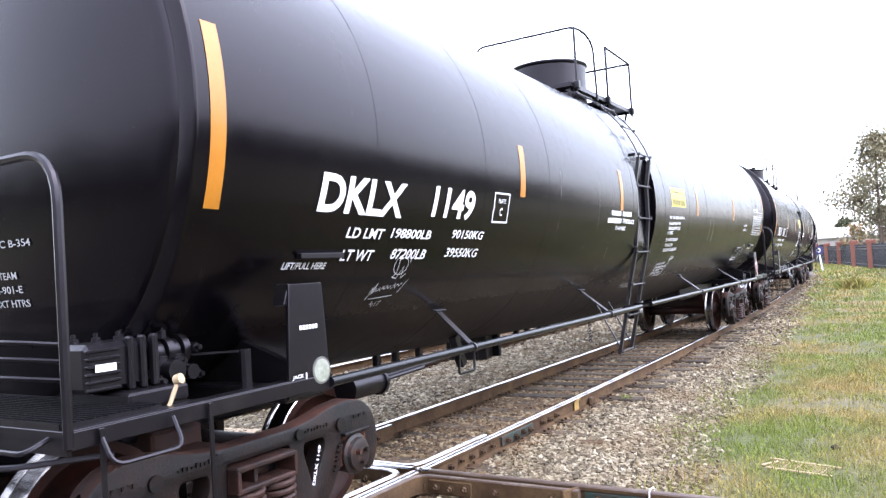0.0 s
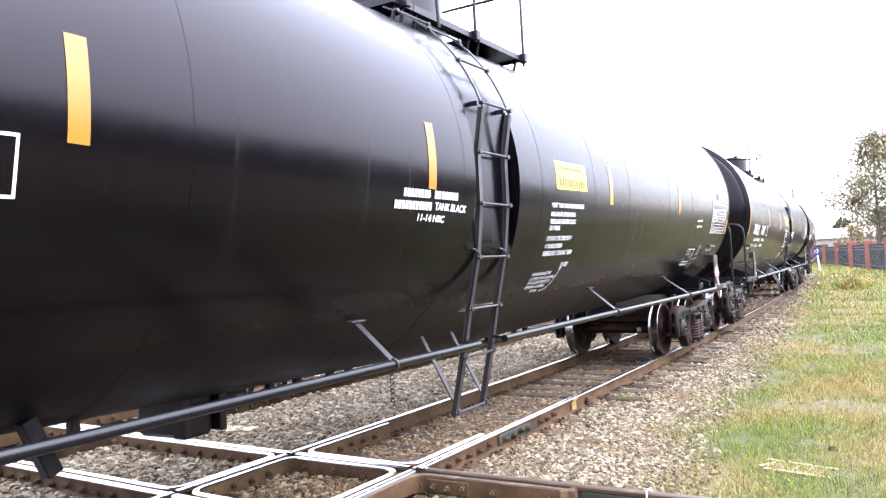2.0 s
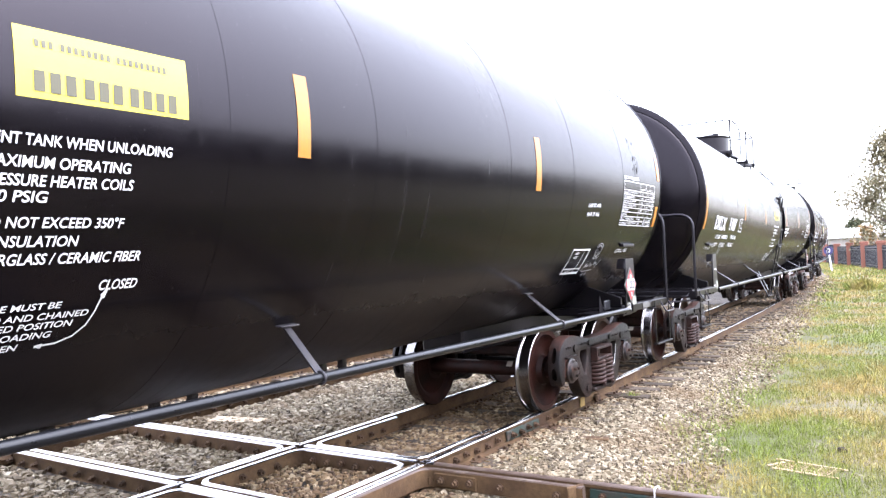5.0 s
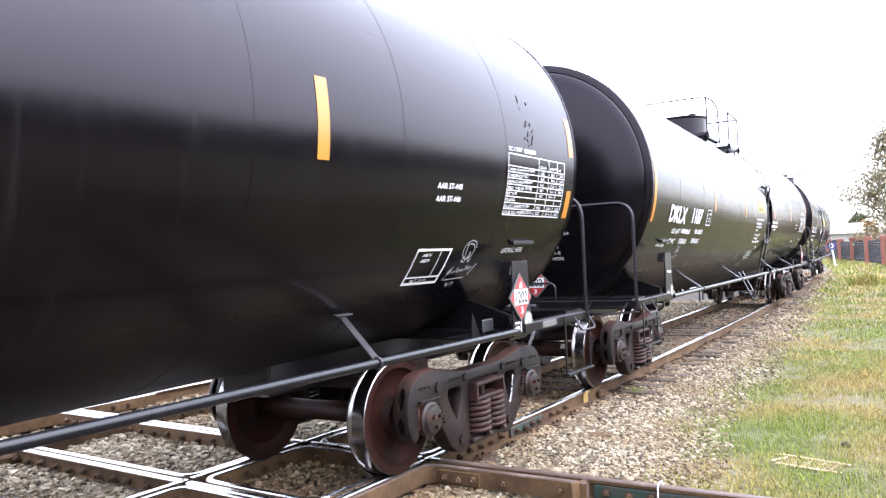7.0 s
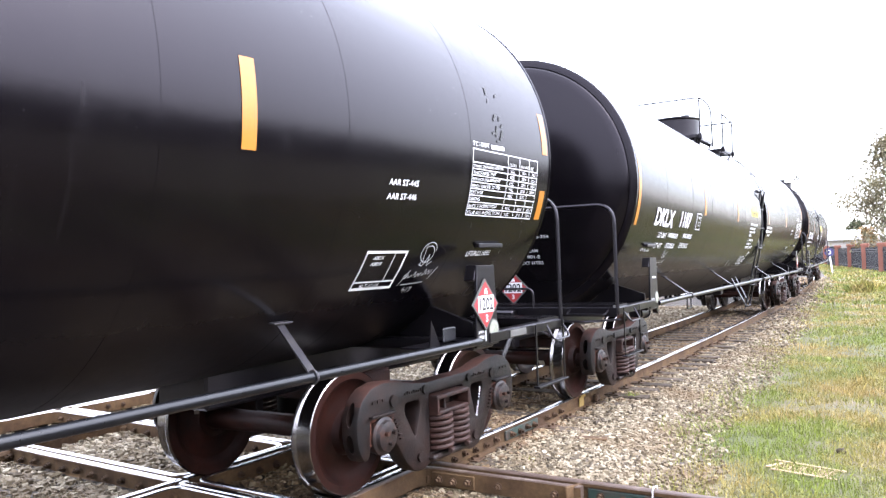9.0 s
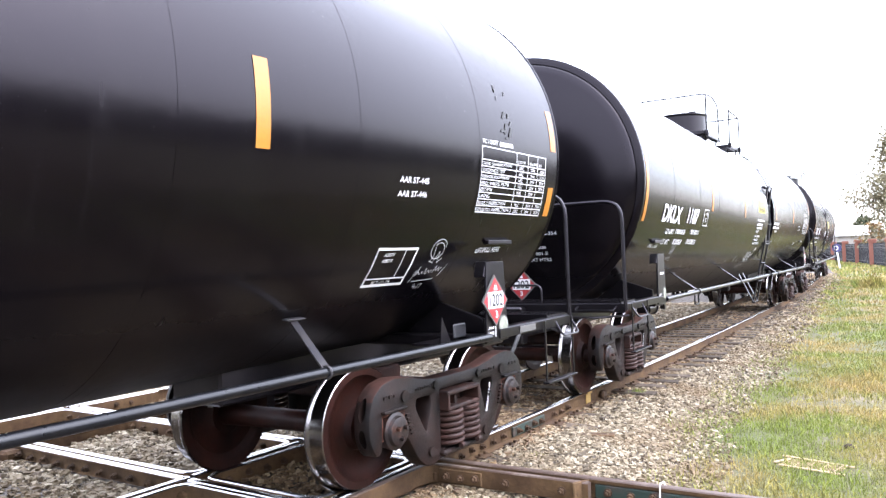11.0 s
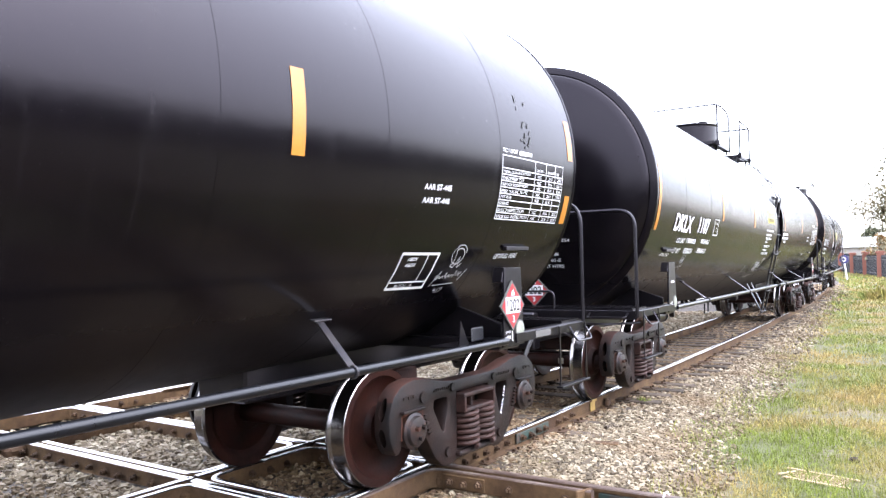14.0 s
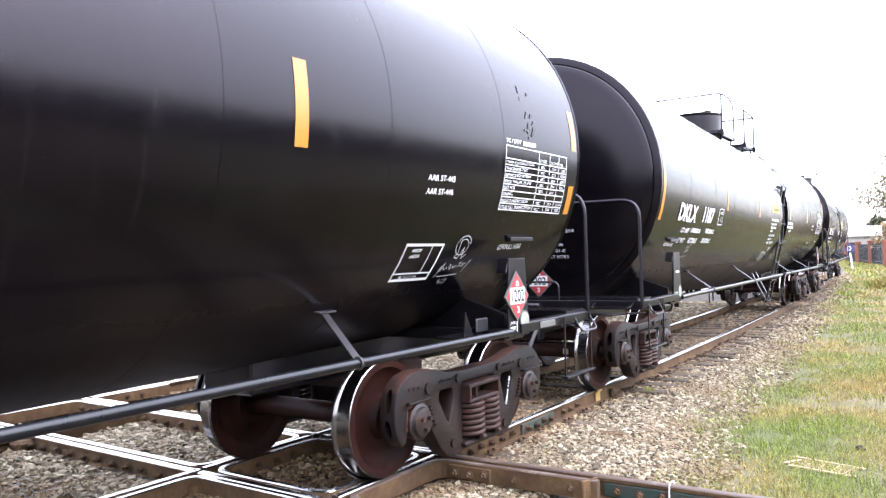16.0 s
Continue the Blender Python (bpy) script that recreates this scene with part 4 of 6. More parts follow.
    for i in range(3):
        bm = bmesh.new()
        box(bm, 1.2, 1.245, -8.46 + 0.07 * i, -8.425 + 0.07 * i, 1.2, 1.46, 0.01)
        part("flange", bm, M_BLACK, valve)
    for i in range(6):
        bm = bmesh.new()
        box(bm, 1.21, 1.235, -8.68, -8.5, 1.22 + 0.036 * i, 1.235 + 0.036 * i, 0.004)
        part("rib", bm, M_BLACK, valve)
    for i in range(6):
        bm = bmesh.new()
        x, y = 1.05 + 0.05 * (i % 3), -8.62 + 0.085 * i
        rod(bm, (x, y, 1.42), (x, y, 1.462), 0.024, 6)
        rod(bm, (x, y, 1.462), (x, y, 1.485), 0.013, 6)
        part("bolt", bm, M_BLACK, valve)
    bm = bmesh.new()
    box(bm, 1.03, 1.2, -8.3, -8.05, 1.2, 1.36, 0.03)
    for i in range(5):
        y = -8.3 + 0.05 * i
        rod(bm, (1.13, y, 1.35), (1.13, y + 0.04, 1.35), 0.085 - 0.02 * (i % 2), 14)
    rod(bm, (1.16, -8.2, 1.26), (1.27, -8.2, 1.26), 0.055, 12)
    rod(bm, (1.16, -8.09, 1.24), (1.26, -8.09, 1.24), 0.04, 10)
    part("valve_body", bm, M_BLACK, valve)
    for y, z in ((-8.27, 1.215), (-8.14, 1.3), (-8.04, 1.36), (-8.03, 1.22)):
        bm = bmesh.new()
        rod(bm, (1.18, y, z), (1.235, y, z), 0.026, 6)
        rod(bm, (1.235, y, z), (1.262, y, z), 0.014, 6)
        part("pipe_nut", bm, M_BLACK, valve)
    bm = bmesh.new()
    box(bm, 1.236, 1.24, -8.64, -8.53, 1.31, 1.345)
    part("data_tag", bm, M_WHITE, valve)
    bm = bmesh.new()
    rod(bm, (1.47, -8.43, 1.12), (1.47, -8.37, 1.235), 0.011, 8)
    rod(bm, (1.46, -8.372, 1.24), (1.49, -8.365, 1.25), 0.026, 12)
    part("release_handle", bm, M_STRAW, car, "cream release handle with round knob")
    bm = bmesh.new()
    rod(bm, (1.2, -8.05, 1.32), (1.4, -7.88, 1.32), 0.008, 6)
    rod(bm, (1.42, -7.88, 1.09), (1.42, -7.88, 1.33), 0.03, 8)
    for z in (1.27, 1.36, 1.44):
        tube(bm, fillet([(1.05, -8.65, z), (0.8, -8.8, z + 0.03), (-0.6, -8.78, z + 0.02), (-0.9, -8.5, z)], 0.1, 4), 0.012, 6)
    part("brake_pipe", bm, M_BLACK, car)
    fine_print(car)
    return car


def dress_car(car, number, turned=False):
    """Lettering, tape and placards of one car; a turned one has its notes on the other sides of the ladder."""
    note, maker = (-0.78, 3.95) if turned else (0.0, 0.0)
    W = M_WHITE
    stencil(car, "DKLX", -7.31, -6.41, 2.065, 2.292, 0.1, 0.03)
    stencil(car, number, -6.06, -5.44, 2.065, 2.292, 0.1, 0.03)
    for words, y0, y1, z0, z1 in (("LD LMT", -6.98, -6.58, 1.92, 1.985), ("198800LB", -6.5, -5.995, 1.92, 1.985), ("90150KG", -5.695, -5.2, 1.92, 1.985),
                                  ("LT WT", -6.97, -6.63, 1.78, 1.85), ("87200LB", -6.43, -5.99, 1.78, 1.85), ("39550KG", -5.716, -5.206, 1.78, 1.85)):
        stencil(car, words, y0, y1, z0, z1, 0.12, 0.022)
    bm = bmesh.new()
    y0, y1, z0, z1 = -5.11, -4.84, 2.06, 2.295
    ribbon(bm, [(y0, z0), (y1, z0), (y1, z1), (y0, z1), (y0, z0)], 0.014)
    ribbon(bm, [(y0, z0), (y0, z0 + 0.12), (y0, z1)], 0.014)
    part("stencil_frame", bm, W, car, "white painted frame", False)
    stencil(car, "PLATE", -5.04, -4.91, 2.215, 2.25, 0.0, 0.01)
    stencil(car, "C", -5.0, -4.95, 2.11, 2.175, 0.0, 0.02)
    # amber tape
    for y, z0, z1 in ((-8.16, 2.06, 2.99), (-4.65, 2.285, 2.74), (-1.905, 2.26, 2.74), (1.95, 2.31, 2.77), (4.98, 2.3, 2.775), (8.50, 2.05, 2.3), (8.52, 2.62, 2.99)):
        patch(car, "reflective_tape", y + 0.012, y + 0.114, z0, z1, M_ORANGE, "amber reflective tape")
    # maker's note beside the ladder: bars for the trade names
    for n, y0, y1, z0, z1 in ((8, -2.2, -1.86, 2.195, 2.25), (7, -1.81, -1.47, 2.195, 2.25), (11, -2.3, -1.83, 2.11, 2.165)):
        letter_bars(car, n, y0 + maker, y1 + maker, z0, z1, W)
    stencil(car, "TANK BLACK", -1.79 + maker, -1.34 + maker, 2.11, 2.165, 0.08, 0.03)
    stencil(car, "11-14 NSC", -2.0 + maker, -1.64 + maker, 2.03, 2.08, 0.08, 0.03)
    # yellow sign with bars
    sign = patch(car, "yellow_decal", 0.42 + note, 1.225 + note, 2.405, 2.682, M_YELLOW, "yellow emergency decal")
    y = 0.5 + note
    for w in (3, 8, 9):
        letter_bars(sign, w, y, y + 0.029 * w, 2.603, 2.633, M_INK, 0.6)
        y += 0.029 * w + 0.02
    y = 0.49 + note
    for w in (3, 3, 4):
        letter_bars(sign, w, y, y + 0.066 * w, 2.428, 2.51, M_INK, 0.68)
        y += 0.066 * w + 0.014
    for words, y0, y1, z0 in (("VENT TANK WHEN UNLOADING", 0.36, 1.19, 2.222), ("MAXIMUM OPERATING", 0.36, 0.98, 2.135), ("PRESSURE HEATER COILS", 0.36, 1.0, 2.065),
                              ("150 PSIG", 0.36, 0.62, 2.0), ("DO NOT EXCEED 350°F", 0.36, 0.98, 1.905), ("4\" INSULATION", 0.36, 0.78, 1.83), ("FIBERGLASS / CERAMIC FIBER", 0.36, 1.1, 1.762),
                              ("HANDLE MUST BE", 0.33, 0.78, 1.573), ("LOCKED AND CHAINED", 0.33, 0.92, 1.53), ("IN CLOSED POSITION", 0.33, 0.86, 1.49), ("BEFORE LOADING", 0.33, 0.78, 1.448),
                              ("CLOSED", 0.93, 1.12, 1.645), ("OPEN", 0.5, 0.65, 1.405)):
        stencil(car, words, y0 + note - 0.055, y1 + note - 0.055, z0, z0 + (0.045 if z0 > 1.6 else 0.028), 0.1, 0.015)
    bm = bmesh.new()
    for pts, w in (([(0.68, 1.415), (0.76, 1.42), (0.83, 1.445), (0.875, 1.49), (0.895, 1.55), (0.905, 1.61), (0.92, 1.64)], 0.008),
                   ([(0.9, 1.62), (0.92, 1.645), (0.915, 1.61)], 0.01), ([(0.7, 1.42), (0.675, 1.414), (0.7, 1.408)], 0.01)):
        ribbon(bm, [(y + note, z) for y, z in pts], w)
    part("arrow_stroke", bm, W, car, "curved white arrow", False)
    for words, y0, y1, z0 in (("EXTERIOR HEATER PIPES", -0.75, -0.2, 1.345), ("NO BOTTOM OUTLET", -0.78, -0.3, 1.325), ("PIPE CAPS", -0.8, -0.45, 1.305)):
        stencil(car, words, y0, y1, z0, z0 + 0.013, 0.1)
    stencil(car, "AAR ST-445", 6.265, 6.6, 2.21, 2.25, 0.05)
    stencil(car, "AAR ST-446", 6.265, 6.6, 2.12, 2.16, 0.05)
    # brake equipment box
    bm = bmesh.new()
    y0, y1, z0, z1 = 6.235, 6.69, 1.535, 1.777
    ribbon(bm, [(y0, z0), (y1, z0), (y1, z0 + 0.12), (y1, z1), (y0, z1), (y0, z0 + 0.12), (y0, z0)], 0.018)
    ribbon(bm, [(y0, z0), (y0, z0 + 0.12), (y0, z1)], 0.018)
    ribbon(bm, [(y0, 1.58), (y1, 1.58)], 0.01)
    ribbon(bm, [(6.555, 1.58), (6.555, 1.68), (6.555, z1)], 0.008)
    part("stencil_frame", bm, W, car, "white painted frame", False)
    stencil(car, "ABDX", 6.32, 6.44, 1.73, 1.752, 0.1)
    stencil(car, "ABDX", 6.32, 6.44, 1.69, 1.712, 0.1)
    stencil(car, "BLT-11-14", 6.32, 6.53, 1.546, 1.568, 0.1)
    # chalk scrawl with no words
    rnd = random.Random(5)
    for y, z, q in ((6.79, 1.585, 0.04), (-6.48, 1.56, 0.1)):
        bm = bmesh.new()
        ribbon(bm, [(y + q + 0.135 + 0.085 * math.cos(a) * (1.15 - 0.03 * a), z + 0.2 + 0.065 * math.sin(a) - 0.004 * a) for a in [0.45 * i for i in range(20)]], 0.007)
        ribbon(bm, [(y + q + 0.09, z + 0.25), (y + q + 0.11, z + 0.13), (y + q + 0.08, z + 0.1), (y + q + 0.13, z + 0.09), (y + q + 0.17, z + 0.17), (y + q + 0.19, z + 0.09), (y + q + 0.23, z + 0.12)], 0.007)
        for k0, k1 in ((0, 9), (9, 17), (17, 26)):
            ribbon(bm, [(y + 0.0138 * i, z + (0.028 if i % 9 == 1 else 0.014) * math.sin(i * 2.1) + 0.012 * rnd.random() + 0.0016 * i) for i in range(k0, k1)], 0.006)
        ribbon(bm, [(y - 0.01, z - 0.045), (y + 0.05, z + 0.06), (y + 0.03, z + 0.0)], 0.007)
        ribbon(bm, [(y + 0.03, z - 0.042), (y + 0.18, z - 0.036), (y + 0.3, z - 0.03)], 0.007)
        ribbon(bm, [(y + 0.345, z - 0.01), (y + 0.4, z + 0.075)], 0.007)
        ribbon(bm, [(y + 0.1, z - 0.062), (y + 0.09, z - 0.082), (y + 0.12, z - 0.078), (y + 0.115, z - 0.1)], 0.006)
        ribbon(bm, [(y + 0.15, z - 0.066), (y + 0.148, z - 0.098)], 0.006)
        ribbon(bm, [(y + 0.17, z - 0.066), (y + 0.2, z - 0.064), (y + 0.18, z - 0.096)], 0.006)
        part("chalk_scrawl", bm, M_CHALK, car, "pale chalk scrawl", False)
    # car number on the truck frames, a pale tag on the end sill
    for y in (-TRUCK, TRUCK + 0.05):
        bm = lettering("DKLX " + number, 0.0, 0.03)
        for v in bm.verts:
            a, h = 0.25 * v.co.x, 0.027 * (v.co.y - 0.5)
            v.co = (1.125, y + 0.44 + a * 0.32 - h * 0.947, 0.36 + a * 0.947 + h * 0.32)
        for piece in islands(bm):
            part("stencil_letter", piece, W, car, "", False)
    bm = bmesh.new()
    box(bm, SIDE + 0.013, SIDE + 0.02, 7.83, 8.12, 1.06, 1.115, 0.003)
    part("data_tag", bm, M_GREYPLATE, car, "pale grey tag on the sill")
    # test table
    bm = bmesh.new()
    ya, yb, za, zb = 7.30, 8.42, 2.05, 2.545
    cols = [ya, 7.87, 8.08, 8.26, yb]
    rowz = [za + (zb - za) * i / 10 for i in range(11)]
    for z in rowz:
        if z not in (rowz[9],):
            ribbon(bm, [(ya, z), (yb, z)], 0.007)
    for y in cols:
        ribbon(bm, [(y, q) for q in rowz], 0.007)
    part("stencil_table", bm, W, car, "white ruled test table", False)
    stencil(car, "TC / DOT", 7.30, 7.55, 2.572, 2.605, 0.05)
    part("bar_decal", wrap(unit_square(), 7.58, 7.8, 2.572, 2.605), W, car, "", False)
    names = ["STUB SILL INSPECTION", "RULE 2 INSPECTION", "LINING", "EXT HTR", "PRD: VALVE 75 PSI", "SERVICE EQUIPMENT", "THICKNESS TEST", "TANK QUALIFICATION"]
    dates = (("NSC", "2014", "2024"), ("NSC", "2014", "2024"), (), ("NSC", "2014"), ("NSC", "2014", "2024"), ("NSC", "2014", "2024"), ("NSC", "2014", "2024"), ("NSC", "2014", "2024"))
    for i, words in enumerate(names):
        stencil(car, words, 7.315, 7.315 + 0.026 * len(words), rowz[i] + 0.012, rowz[i] + 0.038, 0.05, 0.0)
        for c, d in zip(cols[1:4], dates[i]):
            stencil(car, d, c + 0.05, c + 0.13, rowz[i] + 0.012, rowz[i] + 0.038, 0.05, 0.0)
    for c, d in zip(cols[1:4], ("STATION", "QUALIFIED", "DUE")):
        stencil(car, d, c + 0.025, c + 0.025 + 0.018 * len(d), rowz[9] - 0.035, rowz[9] - 0.01, 0.05, 0.0)
    # grimy remnants of removed lettering
    bm = bmesh.new()
    for i in range(17):
        y, z = 7.62 + 0.17 * rnd.random(), 2.62 + 0.42 * rnd.random()
        ribbon(bm, [(y, z), (y + 0.03 * rnd.random(), z + 0.05 * rnd.random())], 0.012 + 0.012 * rnd.random())
    part("glue_remains", bm, M_HOSE, car, "dark glue remains", False)
    # notes on the A head
    for words, x0, x1, z in (("TC B-354", 0.28, 0.57, 1.945), ("STEAM", 0.24, 0.415, 1.775), ("R-901-E", 0.21, 0.44, 1.70), ("EXT HTRS", 0.19, 0.475, 1.625)):
        bm = lettering(words, 0.0, 0.012)
        for v in bm.verts:
            x, zz = x0 + (x1 - x0) * v.co.x, z + 0.04 * v.co.y
            rr = min(0.999, math.hypot(x, zz - axis_z(END_A)) / (TANK_R - 0.105))
            dep = 0.054 + 0.24 * (1 - rr * rr)
            v.co = (x, END_A - dep - 0.006, zz)
        for piece in islands(bm):
            part("stencil_letter", piece, M_CHALK, car, "faded white stencilled letter", False)
    fine_print(car)


def placard(car, x, y, z, turn):
    """A red diamond hazard placard in its holder."""
    h = 0.20
    bm = bmesh.new()
    def diamond(k, d):
        bm.faces.new([bm.verts.new((d, k * a, k * b)) for a, b in ((0, -1), (1, 0), (0, 1), (-1, 0))])
    vs = bmesh.ops.create_cube(bm, size=1, matrix=Matrix.Rotation(radians(45), 4, "X") @ Matrix.Diagonal((0.012, h * 1.42, h * 1.42, 1)))
    ob = part("placard", bm, M_GREYPLATE, car, "red diamond hazard placard")
    ob.matrix_local = pose(x, y, z, 0, 0, turn)
    bm = bmesh.new()
    diamond(h * 0.9, 0.008)
    part("placard_face", bm, M_RED, ob, "", False)
    bm = bmesh.new()
    bm.faces.new([bm.verts.new((0.010, a, b)) for a, b in ((-0.122, -0.06), (0.122, -0.06), (0.122, 0.07), (-0.122, 0.07))])
    part("number_panel", bm, M_WHITE, ob, "", False)
    for words, y0, y1, z0, z1, m in (("1202", -0.105, 0.105, -0.045, 0.055, M_HOSE), ("3", -0.018, 0.018, -0.135, -0.078, M_WHITE)):
        bm = lettering(words, 0, 0.022)
        for v in bm.verts:
            v.co = (0.014, y0 + (y1 - y0) * v.co.x, z0 + (z1 - z0) * v.co.y)
        for piece in islands(bm):
            part("lettering", piece, m, ob, "", False)
    bm = bmesh.new()
    bm.faces.new([bm.verts.new((0.011, a, b)) for a, b in ((-0.03, 0.082), (0.03, 0.082), (0.025, 0.1), (0.008, 0.135), (0.0, 0.11), (-0.012, 0.13), (-0.022, 0.1))])
    part("flame_mark", bm, M_WHITE, ob, "white flame mark", False)


plain = tank_car()
cars = [plain, copy_thing(plain, Matrix.Identity(4)), copy_thing(plain, Matrix.Identity(4))]
# the second car runs the other way round: shell and ladders are turned about
TURNED = Matrix.Translation((0, END_A + END_B, 0)) @ pose(0, 0, 0, 0, 0, 180)
for o in cars[1].children:
    if o.name.split(".")[0] in ("tank_jacket", "ladder", "outlet_valve"):
        o.matrix_basis = TURNED @ o.matrix_basis
    elif o.name.split(".")[0] == "side_pipe":
        o.matrix_basis = pose(0, 0, 0, 0, 0, 180) @ o.matrix_basis
    elif o.name.split(".")[0] in ("guard_rail", "platform_deck", "rail_socket") and sum(c[1] for c in o.bound_box) > 3:
        o.location.y += 1.1      # its platform stands nearer to the ladder
for car, number, label in zip(cars, ("1149", "1187", "1163"), ("black tank car with white lettering rolling on the rails", "black tank car coupled behind another one", "black tank car at the train's distant end")):
    dress_car(car, number, car is cars[1])
    tagged(car, label, "tank car", "tank cars of the train")
    if car is not plain:      # the other cars carry their brake gear elsewhere
        for gear in [o for o in car.children if o.name.split(".")[0] in ("brake_valve", "release_handle", "brake_pipe")]:
            for o in (*gear.children_recursive, gear):
                bpy.data.objects.remove(o)
for car in cars[:2]:
    placard(car, SIDE + 0.012, TRUCK - 0.07, 1.355, 0)
placard(cars[1], 0.14, END_A - 0.36, 1.345, -90)


def car_pose(i, roll):
    mid = -7.47 + PITCH * i + roll
    a, b = mid - TRUCK, mid + TRUCK
    xa, xb = track_x(a, MID), track_x(b, MID)
    return pose((xa + xb) / 2, mid, 0.0, 0, 0, math.degrees(-math.atan2(xb - xa, b - a)))

# ---- ground: one sheet to the horizon ----
CROSS = radians(92.3)
DIR = Vector((math.sin(CROSS), math.cos(CROSS), 0))      # along the crossing track, to the camera's side
STEP = 1.44                           # between its rails, along the main track
EAST = Vector((1, 0, 0))              # the crossing track bends a little at the frog
TRACKS = (0.0, -GAUGE, -4.30, -4.30 - GAUGE)             # rails of the main and the second track


def cross_y(x):
    """Where the crossing track's far rail lies at x."""
    return x * DIR.y / DIR.x if x < 0 else 0.008 * min(1, x)


def verge(y):
    """Where ballast gives way to grass."""
    x = 1.78 - 0.071 * (min(y, 35) - 2) - (BEND * (y * y - 1225) if y > 35 else 0)
    if y < 3:
        x += 0.05 * (3 - y) ** 1.4
    return x + 0.28 * noise.noise(Vector((y * 0.5, 3.1, 0))) + 0.12 * noise.noise(Vector((y * 1.9, 7.7, 0)))


def ground_z(x, y):
    u = x - track_x(y)
    z = -0.19
    if u > 0.7:
        z = -0.19 - 0.07 * min(1, (u - 0.7) / 0.9)
    elif -1.6 > u > -4.2:
        z = -0.15
    elif u < -6.6:
        z = -0.19 - 0.15 * min(1, (-6.6 - u) / 2)
    z += 0.02 * noise.noise(Vector((x * 0.8, y * 0.8, 0))) + 0.012 * noise.noise(Vector((x * 3, y * 3, 4)))
    if u > 2.5:
        z += 0.05 * noise.noise(Vector((x * 0.25, y * 0.25, 9))) * min(1, (u - 2.5) / 2)
    return z


def axis(lo, hi, fine, far):
    a, v, st = [], 0.0, fine
    vals = list(np.arange(lo, hi + 1e-6, fine))
    up, down = hi, lo
    st = fine
    while up < far:
        st *= 1.35
        up += st
        vals.append(up)
    st = fine
    while down > -far:
        st *= 1.35
        down -= st
        vals.insert(0, down)
    return vals


def ground_material():
    m = bpy.data.materials.new("ballast_and_grass")
    m.use_nodes = True
    t = m.node_tree
    N, L = t.nodes, t.links
    b = N["Principled BSDF"]
    at = N.new("ShaderNodeAttribute")
    at.attribute_name = "grassy"
    co = N.new("ShaderNodeTexCoord")
    def nz(scale, detail=6):
        n = N.new("ShaderNodeTexNoise")
        n.inputs["Scale"].default_value, n.inputs["Detail"].default_value = scale, detail
        L.new(co.outputs["Object"], n.inputs["Vector"])
        return n.outputs["Fac"]
    def ramp(fac, stops):
        r = N.new("ShaderNodeValToRGB")
        while len(r.color_ramp.elements) < len(stops):
            r.color_ramp.elements.new(0.5)
        for e, (p, c) in zip(r.color_ramp.elements, stops):
            e.position, e.color = p, (*c, 1)
        L.new(fac, r.inputs[0])
        return r.outputs[0]
    vor = N.new("ShaderNodeTexVoronoi")
    vor.inputs["Scale"].default_value = 22
    L.new(co.outputs["Object"], vor.inputs["Vector"])
    stone = ramp(vor.outputs["Color"], [(0.0, (0.014, 0.0098, 0.0063)), (0.45, (0.049, 0.0364, 0.0252)), (1.0, (0.105, 0.0826, 0.0574))])
    soil = ramp(nz(0.55), [(0.36, (0.0612, 0.0684, 0.0158)), (0.5, (0.0792, 0.072, 0.0288)), (0.62, (0.13, 0.0972, 0.0504))])
    fine = ramp(nz(28), [(0.3, (0.55, 0.55, 0.55)), (0.7, (1.0, 1.0, 1.0))])
    mix = N.new("ShaderNodeMix")
    mix.data_type = "RGBA"
    edge = N.new("ShaderNodeMath")
    edge.operation = "MULTIPLY_ADD"
    L.new(nz(9), edge.inputs[0])
    edge.inputs[1].default_value = 0.8
    L.new(at.outputs["Fac"], edge.inputs[2])
    rg = N.new("ShaderNodeMapRange")
    rg.inputs["From Min"].default_value, rg.inputs["From Max"].default_value = 0.75, 1.0
    L.new(edge.outputs[0], rg.inputs["Value"])
    L.new(rg.outputs[0], mix.inputs["Factor"])
    L.new(stone, mix.inputs["A"])
    L.new(soil, mix.inputs["B"])
    mul = N.new("ShaderNodeMix")
    mul.data_type, mul.blend_type = "RGBA", "MULTIPLY"
    mul.inputs["Factor"].default_value = 1.0
    L.new(mix.outputs["Result"], mul.inputs["A"])
    L.new(fine, mul.inputs["B"])
    L.new(mul.outputs["Result"], b.inputs["Base Color"])
    b.inputs["Roughness"].default_value = 0.92
    bp = N.new("ShaderNodeBump")
    bp.inputs["Strength"].default_value, bp.inputs["Distance"].default_value = 0.6, 0.03
    L.new(vor.outputs["Distance"], bp.inputs["Height"])
    L.new(bp.outputs[0], b.inputs["Normal"])
    return m


M_GROUND = ground_material()


def ground_sheet():
    xs, ys = axis(-9, 9, 0.3, 900), axis(-4, 45, 0.3, 900)
    verts = [(x, y, ground_z(x, y)) for y in ys for x in xs]
    n = len(xs)
    faces = [(j * n + i, j * n + i + 1, (j + 1) * n + i + 1, (j + 1) * n + i) for j in range(len(ys) - 1) for i in range(n - 1)]
    me = bpy.data.meshes.new("ground")
    me.from_pydata(verts, [], faces)
    a = me.attributes.new("grassy", "FLOAT", "POINT")
    vals = []
    for x, y, z in verts:
        g = x - verge(y)
        if x < -9:
            g = max(g, -9 - x)
        vals.append(max(0.0, min(1.0, 0.5 + g * 1.1)))
    a.data.foreach_set("value", vals)
    me.materials.append(M_GROUND)
    me.shade_smooth()
    return tagged(new("ground", me), "pale ballast giving way to patchy autumn grass", "ground", kind="structure")


ground = ground_sheet()


